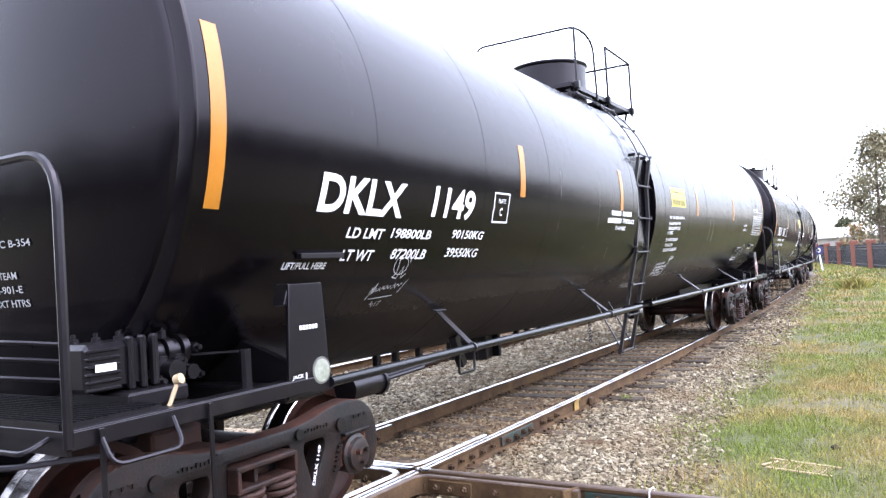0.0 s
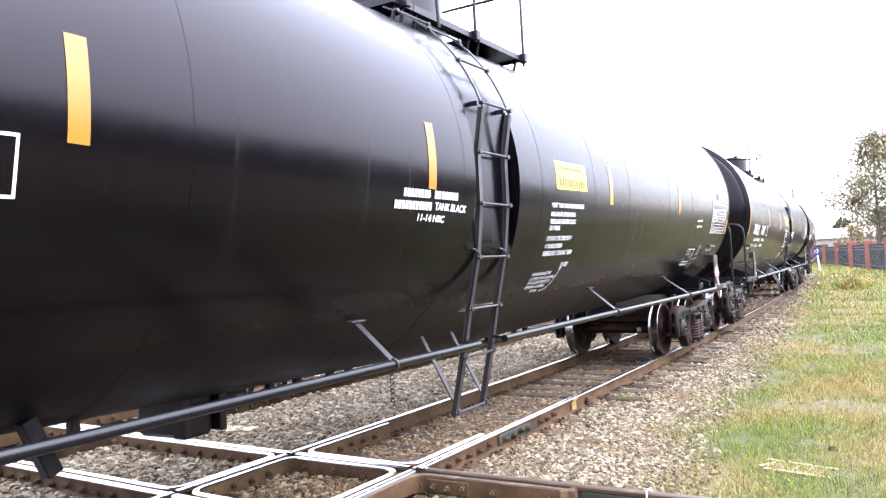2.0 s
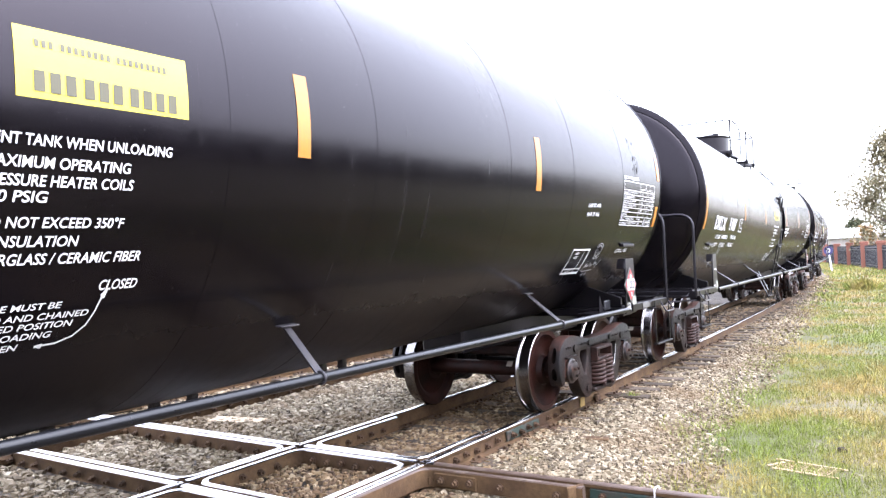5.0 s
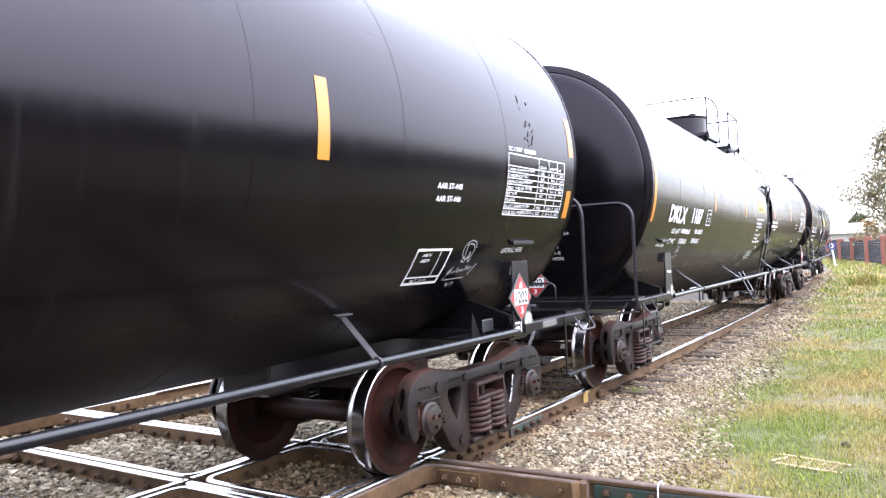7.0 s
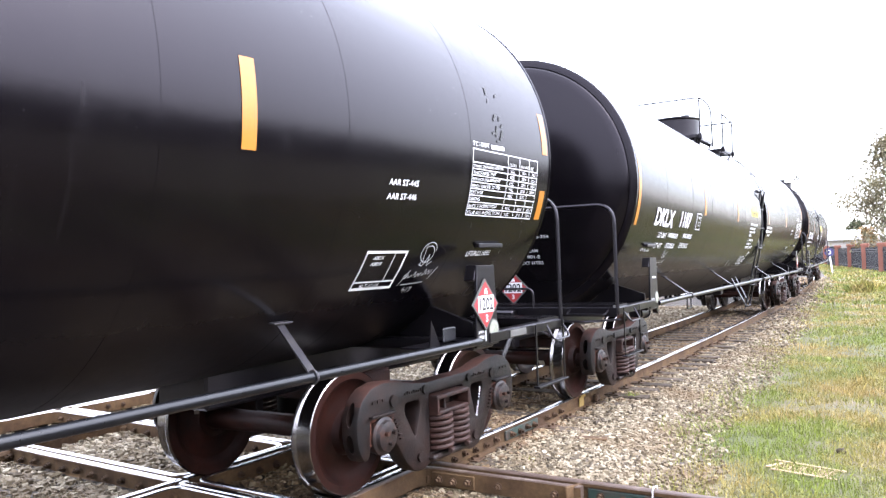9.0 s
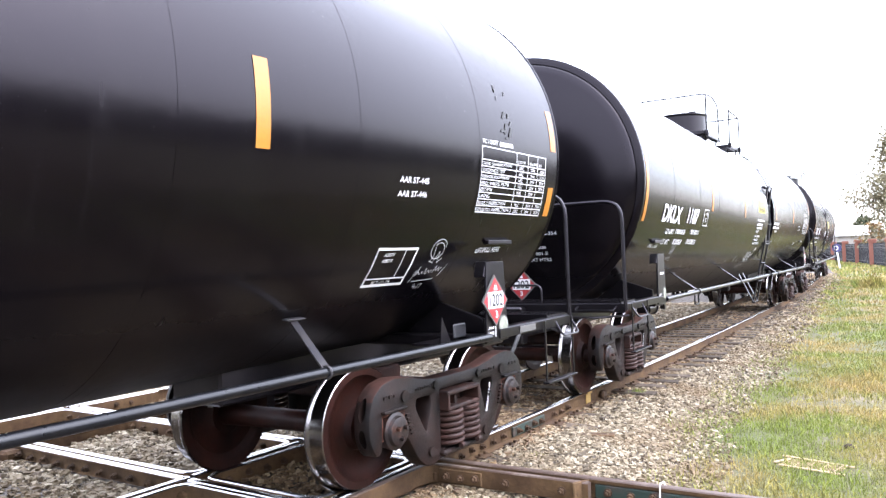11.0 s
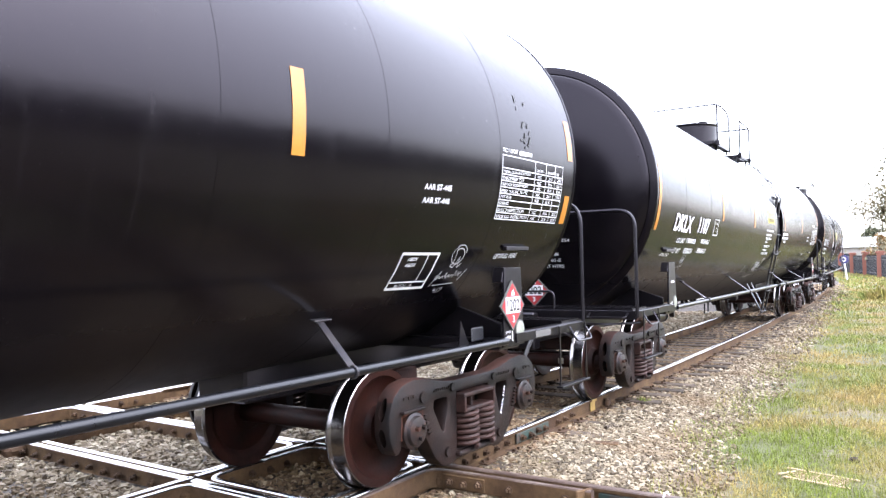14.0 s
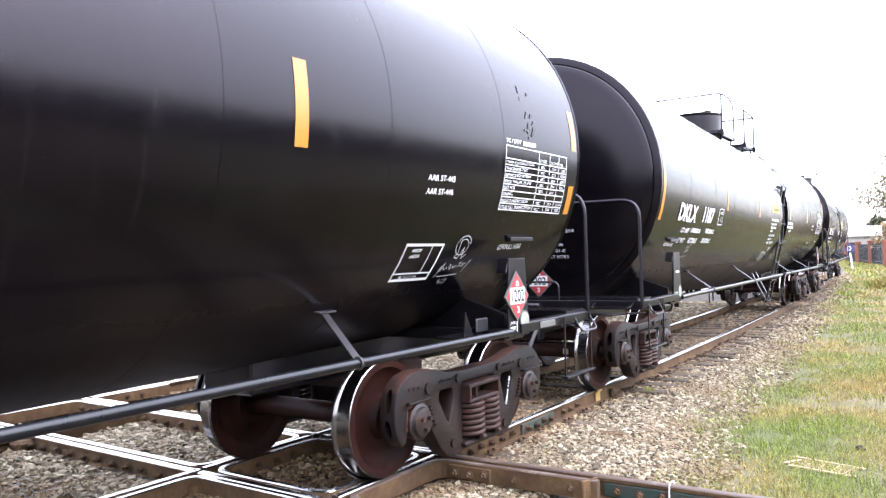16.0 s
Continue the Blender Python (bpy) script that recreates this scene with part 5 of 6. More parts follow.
# ---- scattered stones and grass ----
def scatter_mesh(name, base_v, base_f, places, mat, rough=0.28):
    """Many small copies joined in one mesh: places are (x, y, z, sx, sy, sz, yaw, tilt)."""
    bv, bf = np.array(base_v), np.array(base_f)
    P = np.array(places)
    k, nv = len(P), len(bv)
    jit = 1 + rough * (np.random.rand(k, nv, 3) - 0.5)
    v = bv[None] * P[:, None, 3:6] * jit
    ct, st = np.cos(P[:, 7])[:, None], np.sin(P[:, 7])[:, None]
    y, z = v[..., 1] * ct - v[..., 2] * st, v[..., 1] * st + v[..., 2] * ct
    c, s = np.cos(P[:, 6])[:, None], np.sin(P[:, 6])[:, None]
    x, y = v[..., 0] * c - y * s, v[..., 0] * s + y * c
    v = np.stack([x, y, z], -1) + P[:, None, :3]
    f = (bf[None] + (np.arange(k) * nv)[:, None, None]).reshape(-1, bf.shape[1])
    me = bpy.data.meshes.new(name)
    me.vertices.add(k * nv)
    me.vertices.foreach_set("co", v.ravel())
    nl = bf.shape[1]
    me.loops.add(f.size)
    me.loops.foreach_set("vertex_index", f.ravel().astype(np.int32))
    me.polygons.add(len(f))
    me.polygons.foreach_set("loop_start", (np.arange(len(f)) * nl).astype(np.int32))
    me.update(calc_edges=True)
    me.materials.append(mat)
    me.shade_flat()
    return new(name, me)


def stone_shape():
    """A broken block with cut corners, to be jittered."""
    v = [(-1, -0.8, -0.7), (0.8, -1, -0.8), (1, 0.8, -0.6), (-0.7, 0.9, -0.8), (-0.7, -0.6, 0.8), (0.7, -0.7, 0.6), (0.5, 0.7, 0.9), (-0.8, 0.5, 0.6)]
    q = [(0, 3, 2, 1), (4, 5, 6, 7), (0, 1, 5, 4), (1, 2, 6, 5), (2, 3, 7, 6), (3, 0, 4, 7)]
    return v, [t for a, b, c, d in q for t in ((a, b, c), (a, c, d))]


def near_rail(x, y):
    """True where a rail or guard lies, so that stones keep clear."""
    if y < 2.0 and any(abs(x - track_x(y, r)) < 0.09 for r in TRACKS):
        return True
    if any(abs(x - track_x(y, r)) < 0.06 for r in TRACKS):
        return True
    off = y - cross_y(x)
    return abs(off) < 0.09 or abs(off + STEP) < 0.09


tie_rnd = random.Random(3)
TIE_ROWS = []
for centre, lo, hi in ((MID, 0.75, 34), (TRACKS[2] - GAUGE / 2, 0.9, 16)):
    y, row = lo, []
    while y < hi:
        row.append(y)
        y += tie_rnd.uniform(0.5, 0.56)
    TIE_ROWS.append((centre, row))


def stones():
    rnd = random.Random(11)
    out = []
    def fill(x0, x1, y0, y1, density, size, edge=None):
        n = int((x1 - x0) * (y1 - y0) * density)
        for _ in range(n):
            y = rnd.uniform(y0, y1)
            x = rnd.uniform(x0, x1) + track_x(y)
            if near_rail(x, y):
                continue
            if -1.45 < x < -0.05 and -3.0 < y < 0.1 and rnd.random() < 0.45:      # the shade-darkened dirt bed fills the cell
                continue
            if y > 4.2 and -2.1 < x - track_x(y) < 0.64 and rnd.random() < 0.82 and min(abs(y - q) for q in TIE_ROWS[0][1]) < 0.11:
                continue
            g = x - verge(y)
            if g > 0.25 or (g > -0.5 and rnd.random() < (g + 0.5) / 0.8):
                continue
            k = size * rnd.choice((0.5, 0.7, 0.9, 1.0, 1.5)) * rnd.uniform(0.8, 1.2)
            bed = -0.15 if -1.45 < x < -0.05 and -2.9 < y < -0.1 else ground_z(x, y)
            out.append((x, y, bed + k * 0.25 + rnd.random() * 0.008, k * rnd.uniform(0.7, 1.25), k * rnd.uniform(0.7, 1.1), k * rnd.uniform(0.5, 0.85), rnd.uniform(0, 6.3), rnd.uniform(-0.6, 0.6)))
    fill(-1.6, 2.3, -2.5, 6.0, 1750, 0.0185)
    fill(-1.6, 2.2, 6.0, 13.0, 900, 0.022)
    fill(-1.6, 2.0, 13.0, 26.0, 260, 0.031)
    fill(-1.6, 2.0, 26.0, 50.0, 70, 0.046)
    fill(-4.3, -1.6, -1.8, 8.0, 950, 0.0235)
    fill(-4.3, -1.6, 8.0, 22.0, 300, 0.028)
    fill(-8.5, -4.3, -1.5, 14.0, 260, 0.027)
    fill(-9.0, -1.6, -4.5, -1.8, 420, 0.022)
    v, f = stone_shape()
    rust = [q for q in out if -1.9 < q[0] - track_x(q[1]) < 0.2 + 0.25 * noise.noise(Vector((q[1] * 0.8, 1.7, 0))) + 0.2 * math.sin(q[6] * 50)]
    kept = set(map(id, rust))
    grey = [q for q in out if id(q) not in kept]
    tagged(scatter_mesh("ballast_stones", v, f, rust, M_STONE, 0.8), "loose rust-stained crushed ballast stones", "ballast", kind="stuff")
    tagged(scatter_mesh("ballast_stones", v, f, grey, M_STONEGREY, 0.8), "loose pale grey crushed ballast stones", "ballast", kind="stuff")


stones()


def grass():
    rnd = random.Random(21)
    v = [(-1, 0, 0), (1, 0, 0), (0.55, 0.35, 0.6), (-0.45, 0.35, 0.6), (0.1, 1.1, 1.0)]
    out = []
    def fill(x0, x1, y0, y1, density, h, w):
        n = int((x1 - x0) * (y1 - y0) * density)
        for _ in range(n):
            y = rnd.uniform(y0, y1)
            x = rnd.uniform(x0, x1) + track_x(y)
            g = x - verge(y)
            if g < -0.55 or (g < 0.5 and rnd.random() > (g + 0.55) / 1.05):
                continue
            c = noise.noise(Vector((x * 0.9, y * 0.9, 2))) + 0.5 * noise.noise(Vector((x * 3.1, y * 3.1, 5)))
            if c < -0.3 and rnd.random() < 0.7:
                continue
            k = h * rnd.uniform(0.45, 1.25) * (1 + 0.5 * max(0, c))
            out.append((x, y, ground_z(x, y) - 0.004, w * rnd.uniform(0.6, 1.3), k * rnd.uniform(0.1, 0.9), k, rnd.uniform(0, 6.3), rnd.uniform(-0.3, 0.5)))
    fill(0.8, 5.5, -1.0, 5.0, 2600, 0.05, 0.003)
    fill(0.8, 5.5, -1.0, 9.0, 320, 0.1, 0.003)
    fill(0.6, 6.5, 5.0, 11.0, 1300, 0.055, 0.0042)
    fill(0.3, 8.0, 11.0, 22.0, 480, 0.07, 0.007)
    fill(0.0, 10.0, 22.0, 45.0, 130, 0.10, 0.014)
    fill(0.5, 16.0, 45.0, 110.0, 24, 0.15, 0.035)
    f3 = [(0, 1, 2), (0, 2, 3), (3, 2, 4)]
    ob = scatter_mesh("grass_blades", v, f3, out, M_GRASS)
    tagged(ob, "short patchy green and straw-coloured grass", "grass", kind="stuff")


grass()


def shrubs():
    """Weeds: low bushes of thin stalks at the verge."""
    rnd = random.Random(8)
    for x, y, r, h, n in ((1.15, 33.0, 0.75, 0.75, 420), (0.3, 38.0, 0.5, 0.35, 150), (0.32, 4.45, 0.16, 0.12, 160), (0.5, 1.0, 0.12, 0.07, 90), (0.15, 27.0, 0.4, 0.3, 120)):
        v = [(-1, 0, 0), (1, 0, 0), (0.4, 0.4, 0.6), (0, 1.0, 1.0)]
        out = []
        for _ in range(n):
            a, q = rnd.uniform(0, 6.3), r * rnd.random() ** 0.8
            k = h * rnd.uniform(0.4, 1.0) * (1 - 0.5 * q / r)
            px, py = x + q * math.cos(a), y + q * math.sin(a)
            out.append((px, py, ground_z(px, py) - 0.01, 0.004 + 0.012 * h, k * 0.5, k, rnd.uniform(0, 6.3), rnd.uniform(-0.4, 0.4)))
        ob = scatter_mesh("weed_clump", v, [(0, 1, 2), (0, 2, 3)], out, M_GRASS)
        tagged(ob, "scraggy yellow-green weed clump in the gravel", "weeds", "weed clumps by the track", "stuff")


shrubs()

# ---- rails ----
HEADP = [(-0.033, -0.036), (-0.036, -0.012), (-0.030, -0.003), (-0.018, 0.0), (0.018, 0.0), (0.030, -0.003), (0.036, -0.012), (0.033, -0.036)]
HEADM = [1, 0, 0, 0, 0, 0, 1, 1]
WEBP = [(-0.07, -0.178), (-0.07, -0.168), (-0.012, -0.15), (-0.009, -0.04), (-0.03, -0.034), (0.03, -0.034), (0.009, -0.04), (0.012, -0.15), (0.07, -0.168), (0.07, -0.178)]


def rail_points(x, y0, y1):
    ys = [y0] + [y for y in np.arange(math.ceil(y0 / 2.5) * 2.5, y1, 2.5) if y > y0 + 0.01] + [y1]
    return [Vector((track_x(y, x), y, 0)) for y in ys]


def cuts_for_main(x):
    """Flangeways of the crossing rails through a main rail at x, as stretches of y."""
    yc = cross_y(x)
    return [(yc - 0.085, yc - 0.037), (yc - STEP + 0.037, yc - STEP + 0.085)]


def cut_runs(lo, hi, cuts):
    runs, a = [], lo
    for c0, c1 in sorted(cuts):
        if c0 > a:
            runs.append((a, c0))
        a = max(a, c1)
    if a < hi:
        runs.append((a, hi))
    return runs


main_rails = []
for i, x in enumerate(TRACKS):
    bm = bmesh.new()
    for a, b in cut_runs(-14, 70, cuts_for_main(x)):
        sweep(bm, rail_points(x, a, b), HEADP, HEADM)
    sweep(bm, rail_points(x, -14, 70), WEBP, [1] * 10)
    bmesh.ops.recalc_face_normals(bm, faces=bm.faces)
    ob = new("rail_%d" % (i + 1), finish(bm, "rail", [M_RAILTOP, M_RAILSIDE]))
    main_rails.append(tagged(ob, "worn steel rail with a bright head and rusty web", "rail", kind="structure"))
cross_rails = []
for i, off in enumerate((0.0, -STEP)):
    bm = bmesh.new()
    def cp(d, o=off):
        return Vector((0, o, 0)) + (DIR * d if d < 0 else Vector((d, cross_y(d), 0)))
    cuts = []
    for j, x in enumerate(TRACKS):
        d = x / DIR.x
        s = -1 if j % 2 == 0 else 1
        cuts.append(tuple(sorted((d + s * 0.037, d + s * 0.085))))
    for a, b in cut_runs(-14, 14, cuts):
        if a < 0.1 < b:
            sweep(bm, [cp(a), cp(0.1)], HEADP, HEADM)
            sweep(bm, [cp(0.1), cp(b)], HEADP, [1, 2, 2, 2, 2, 2, 1, 1])
        else:
            sweep(bm, [cp(a), cp(b)], HEADP, HEADM)
    sweep(bm, [cp(-14), cp(0), cp(1), cp(14)], WEBP, [1] * 10)
    bmesh.ops.recalc_face_normals(bm, faces=bm.faces)
    ob = new("rail_%d" % (i + 5), finish(bm, "rail", [M_RAILTOP, M_RAILSIDE, M_RAILDULL]))
    cross_rails.append(tagged(ob, "steel rail of the crossing track, bright on top", "rail", kind="structure"))

# guard rails: rounded frames inside the cells of the crossing
GUARDP = [(-0.028, -0.15), (-0.028, -0.012), (-0.02, -0.003), (0.02, -0.003), (0.028, -0.012), (0.028, -0.15)]
GUARDM = [1, 0, 0, 0, 1, 1]
G = 0.113


def cell_point(x, row):
    """A point near a crossing: row 0 beyond the far rail, 1 and 2 inside, 3 before the near rail; offsets in y follow the crossing track."""
    return Vector((x, cross_y(x) + row, 0))


def guard(name, pts, closed, r=0.16, top=None):
    bm = bmesh.new()
    if closed:
        k = len(pts)
        loop = []
        for i in range(k):
            loop += fillet([pts[i - 1], pts[i], pts[(i + 1) % k]], r, 6)[1:-1]
        sweep(bm, loop, GUARDP, GUARDM, True)
    else:
        sweep(bm, fillet(pts, r, 6), GUARDP, GUARDM)
    bmesh.ops.recalc_face_normals(bm, faces=bm.faces)
    return tagged(new(name, finish(bm, name, [top or M_RAILTOP, M_RAILSIDE])), "rusty guard rail frame in the crossing, worn bright", "guard rail", "guard rails of the crossing")


guards = []
for a, b in ((TRACKS[0], TRACKS[1]), (TRACKS[2], TRACKS[3])):
    guards.append(guard("guard_rail_frame", [cell_point(a - G, -G), cell_point(b + G, -G), cell_point(b + G, -STEP + G), cell_point(a - G, -STEP + G)], True))
    guards.append(guard("guard_rail_frame", [Vector((a - G, 1.35, 0)), cell_point(a - G, 0.072), cell_point(b + G, 0.072), Vector((b + G, 1.5, 0))], False))
    guards.append(guard("guard_rail_frame", [Vector((a - G, -3.3, 0)), cell_point(a - G, -STEP - 0.072), cell_point(b + G, -STEP - 0.072), Vector((b + G, -3.3, 0))], False))
guards.append(guard("guard_rail_frame", [cell_point(TRACKS[1] - 0.072, -G), cell_point(TRACKS[2] + 0.072, -G), cell_point(TRACKS[2] + 0.072, -STEP + G), cell_point(TRACKS[1] - 0.072, -STEP + G)], True))
guards.append(guard("guard_rail_frame", [cell_point(1.5, -G - 0.03), cell_point(0.072, -G - 0.03), cell_point(0.072, -STEP + G), cell_point(1.5, -STEP + G)], False, 0.16, M_RAILDULL))

# oily dirt between the running rails at the crossing, coloured darker for the train's shade
bm = bmesh.new()
bmesh.ops.create_grid(bm, x_segments=40, y_segments=80, size=0.5, matrix=Matrix.Translation((-GAUGE / 2, -1.5, 0)) @ Matrix.Diagonal((1.36, 2.9, 1, 1)))
for v in bm.verts:
    v.co.z = -0.152 + 0.018 * noise.noise(Vector((v.co.x * 6, v.co.y * 6, 1))) + 0.012 * noise.noise(Vector((v.co.x * 19, v.co.y * 19, 2)))
low = bmesh.ops.extrude_face_region(bm, geom=bm.faces[:])["geom"]
for v in low:
    if isinstance(v, bmesh.types.BMVert):
        v.co.z = -0.3
bmesh.ops.recalc_face_normals(bm, faces=bm.faces)
tagged(new("dirt_bed", finish(bm, "dirt_bed", M_DIRT)), "dark oily dirt packed between the crossing rails", "dirt", kind="structure")

# solid frog castings under the crossings, just below the running surface
for x in TRACKS:
    for off in (0.0, -STEP):
        bm = bmesh.new()
        c = cell_point(x, off)
        ang = math.degrees(math.atan2(DIR.y, DIR.x))
        box(bm, c.x - 0.19, c.x + 0.19, c.y - 0.19, c.y + 0.19, -0.16, -0.045, 0.03, Matrix.Rotation(radians(ang / 2), 4, "Z"))
        tagged(new("frog_casting", finish(bm, "frog_casting", M_RAILSIDE)), "rusty cast frog block under the rail crossing", "frog", "frog castings")


def bolt_mesh():
    bm = bmesh.new()
    rod(bm, (0, 0, 0), (0.008, 0, 0), 0.033, 10)
    rod(bm, (0.006, 0, 0), (0.036, 0, 0), 0.026, 6)
    rod(bm, (0.036, 0, 0), (0.056, 0, 0), 0.013, 6)
    return finish(bm, "bolt", M_BOLT)


BOLT = bolt_mesh()


def bolts(owner, start, way, count, gap, facing):
    for i in range(count):
        p = Vector(start) + Vector(way) * (gap * i + 0.06 * gap * math.sin(i * 7.3 + gap * 40)) + Vector((0, 0, 0.008 * math.sin(i * 4.1)))
        ob = part("bolt", BOLT, None, owner)
        ob.matrix_local = Matrix.Translation(p) @ Vector(facing).to_track_quat("X", "Z").to_matrix().to_4x4()


def splice(owner, p0, p1, face, mat=None, z0=-0.145, z1=-0.045, thick=0.02, label="rusty bolted joint bar"):
    """A joint bar along a rail's web."""
    bm = bmesh.new()
    p0, p1, face = Vector(p0), Vector(p1), Vector(face).normalized()
    d = p1 - p0
    q = face.to_track_quat("X", "Z").to_matrix().to_4x4()
    bmesh.ops.create_cube(bm, size=1, matrix=Matrix.Translation((p0 + p1) / 2 + Vector((0, 0, (z0 + z1) / 2))) @ q @ Matrix.Diagonal((thick, d.length, z1 - z0, 1)))
    bmesh.ops.bevel(bm, geom=bm.edges[:], offset=0.006, segments=1, affect="EDGES")
    return part("joint_bar", bm, mat or M_RAILSIDE, owner, label)


side = Vector((-DIR.y, DIR.x, 0))          # away from the camera across the crossing track
near = -side
# guard of the far crossing rail east of the frog, then the green joint bar behind its end
south = Vector((0, -1, 0))
p0, p1 = cell_point(0.2, -G - 0.065), cell_point(0.6, -G - 0.065)
splice(guards[-1], p0, p1, south, None, -0.14, -0.03)
bolts(guards[-1], p0 + Vector((0.08, -0.012, -0.085)), EAST, 3, 0.13, south)
for x in (0.8, 1.28, 1.4):
    bolts(guards[-1], cell_point(x, -G - 0.06) + Vector((0, 0, -0.085)), EAST, 1, 0.2, south)
p0, p1 = cell_point(1.5, -0.03), cell_point(3.4, -0.03)
splice(cross_rails[0], p0, p1, south, M_GREENSTEEL, label="green painted joint bar")
bolts(cross_rails[0], p0 + Vector((0.1, -0.012, -0.095)), EAST, 8, 0.17, south)
bm = bmesh.new()
box(bm, -0.012, 0.012, -0.08, 0.08, -0.14, 0.006, 0.008, Matrix.Rotation(radians(-25), 4, "Z"))
part("stop_block", bm, M_RAILSIDE, guards[-1]).location = cell_point(1.44, -G - 0.05)
bm = bmesh.new()
tube(bm, [(0, -0.06, -0.12), (0.0, -0.05, 0.0), (0.0, -0.03, 0.02), (0, 0.05, 0.01), (0.01, 0.07, -0.05)], 0.006, 6)
part("bond_wire", bm, M_WHITE, cross_rails[0], "white bond wire loop").location = cell_point(2.0, 0)
# inside faces of the guard frames
for g_ob, x0, x1 in ((guards[0], TRACKS[1] + 0.3, TRACKS[0] - 0.3),):
    bolts(g_ob, cell_point(x0, -G - 0.03) + Vector((0, 0, -0.085)), DIR, 6, (x1 - x0) / 5, near)
    bolts(g_ob, cell_point(x0 - 0.157, -0.45) + Vector((0, 0, -0.085)), (0, -1, 0), 4, 0.22, (1, 0, 0))
bolts(guards[3], cell_point(TRACKS[3] + 0.3, -G - 0.03) + Vector((0, 0, -0.085)), DIR, 5, 0.2, near)
bolts(guards[4], (TRACKS[3] + G + 0.03, 0.4, -0.085), (0, 1, 0), 4, 0.22, (1, 0, 0))
bolts(guards[2], (TRACKS[1] + G + 0.03, -2.6, -0.085), (0, 1, 0), 4, 0.2, (1, 0, 0))
bolts(guards[-2], cell_point(TRACKS[2] + 0.35, -G - 0.03) + Vector((0, 0, -0.085)), DIR, 9, 0.25, near)
bolts(cross_rails[1], cell_point(TRACKS[2] + 0.2, -STEP - 0.035) + Vector((0, 0, -0.095)), DIR, 10, 0.24, near)
for y0, n in ((0.25, 6), (2.45, 3)):
    bolts(main_rails[0], (0.012, y0, -0.095), (0, 1, 0), n, 0.2, (1, 0, 0))
splice(main_rails[0], (0.022, 1.45, 0), (0.022, 2.2, 0), (1, 0, 0), M_GREENSTEEL, label="green painted joint bar")
bolts(main_rails[0], (0.034, 1.55, -0.095), (0, 1, 0), 4, 0.18, (1, 0, 0))
bolts(guards[1], (TRACKS[1] + G + 0.03, 0.4, -0.085), (0, 1, 0), 5, 0.2, (1, 0, 0))
bolts(main_rails[2], (TRACKS[2] + 0.012, 0.3, -0.095), (0, 1, 0), 12, 0.28, (1, 0, 0))
bm = bmesh.new()
box(bm, 0.0095, 0.0155, 3.42, 3.56, -0.15, -0.036)
box(bm, 0.034, 0.0395, 3.42, 3.56, -0.034, -0.010)
part("paint_mark", bm, M_OCHRE, main_rails[0], "yellow paint mark")
bm = bmesh.new()
box(bm, 0.01, 0.07, 3.86, 3.98, -0.16, -0.06, 0.02)
part("rail_anchor", bm, M_BOLT, main_rails[0])


# ---- ties ----
def tie_mesh():
    bm = bmesh.new()
    box(bm, -1.3, 1.3, -0.115, 0.115, -0.17, 0.0, 0.012)
    return finish(bm, "tie", M_TIE)


TIE = tie_mesh()


def spike_plate_mesh():
    bm = bmesh.new()
    box(bm, -0.13, 0.17, -0.09, 0.09, -0.002, 0.012, 0.003)
    for sx in (-0.1, 0.1):
        for sy in (-0.05, 0.05):
            box(bm, sx - 0.015, sx + 0.015, sy - 0.012, sy + 0.012, 0.01, 0.04, 0.004)
    return finish(bm, "tie_plate", M_BOLT)


PLATE = spike_plate_mesh()
rnd = random.Random(3)
for (centre, row), label in zip(TIE_ROWS, ("weathered wooden tie half buried in ballast", "weathered wooden tie of the second track")):
    for y in row:
        tie = new("tie", TIE)
        tie.matrix_basis = pose(track_x(y, centre) + rnd.uniform(-0.06, 0.06), y, (-0.165 if y < 4 else -0.15) + rnd.uniform(-0.008, 0.002), rnd.uniform(-0.6, 0.6), 0, math.degrees(2 * BEND * max(0, y)) + rnd.uniform(-1.2, 1.2))
        tagged(tie, label, "railway tie", "ties under the rails")
        if y < 12:
            for s in (-1, 1):
                part("tie_plate", PLATE, None, tie).matrix_local = pose(s * GAUGE / 2, 0, 0.0, 0, 0, 0 if s > 0 else 180)

# planks and timber scraps
def plank(x, y, z, l, w, turn, label, h=0.05, mat=M_STRAW):
    bm = bmesh.new()
    box(bm, -l / 2, l / 2, -w / 2, w / 2, 0, h, 0.006)
    ob = new("timber_scrap", finish(bm, "timber_scrap", mat))
    ob.matrix_basis = pose(x, y, z, 1.5, 1.0, turn)
    tagged(ob, label, "timber", "timber scraps on the ballast")


plank(-3.55, 1.15, -0.16, 0.7, 0.26, 14, "pale sawn plank lying on the ballast", 0.04)
plank(-2.7, -0.72, -0.2, 1.0, 0.16, -8, "weathered brown timber between the crossing rails", 0.05, M_TIE)
plank(0.72, 2.0, -0.2, 0.34, 0.12, 20, "rusty brown slab half sunk in the ballast", 0.04, M_RAILSIDE)
for x, y, l, turn in ((2.75, 2.12, 0.62, -12), (2.48, 1.98, 0.22, 60), (2.74, 1.78, 0.55, -10)):
    plank(x, y, ground_z(x, y) + 0.012, l, 0.03, turn, "thin pale wooden strip on the grass", 0.012)
bm = bmesh.new()
for i in range(9):
    box(bm, -0.24, 0.24, -0.115 + i * 0.027, -0.109 + i * 0.027, 0, 0.005)
for i in range(5):
    box(bm, -0.24 + i * 0.11, -0.236 + i * 0.11, -0.115, 0.115, 0.004, 0.01)
ob = new("slatted_panel", finish(bm, "slatted_panel", M_STRAW))
ob.matrix_basis = pose(2.74, 1.95, ground_z(2.74, 1.95) + 0.012, 0, 0, -11)
tagged(ob, "small dry slatted wooden panel lying on the grass", "wooden panel")
bm = bmesh.new()
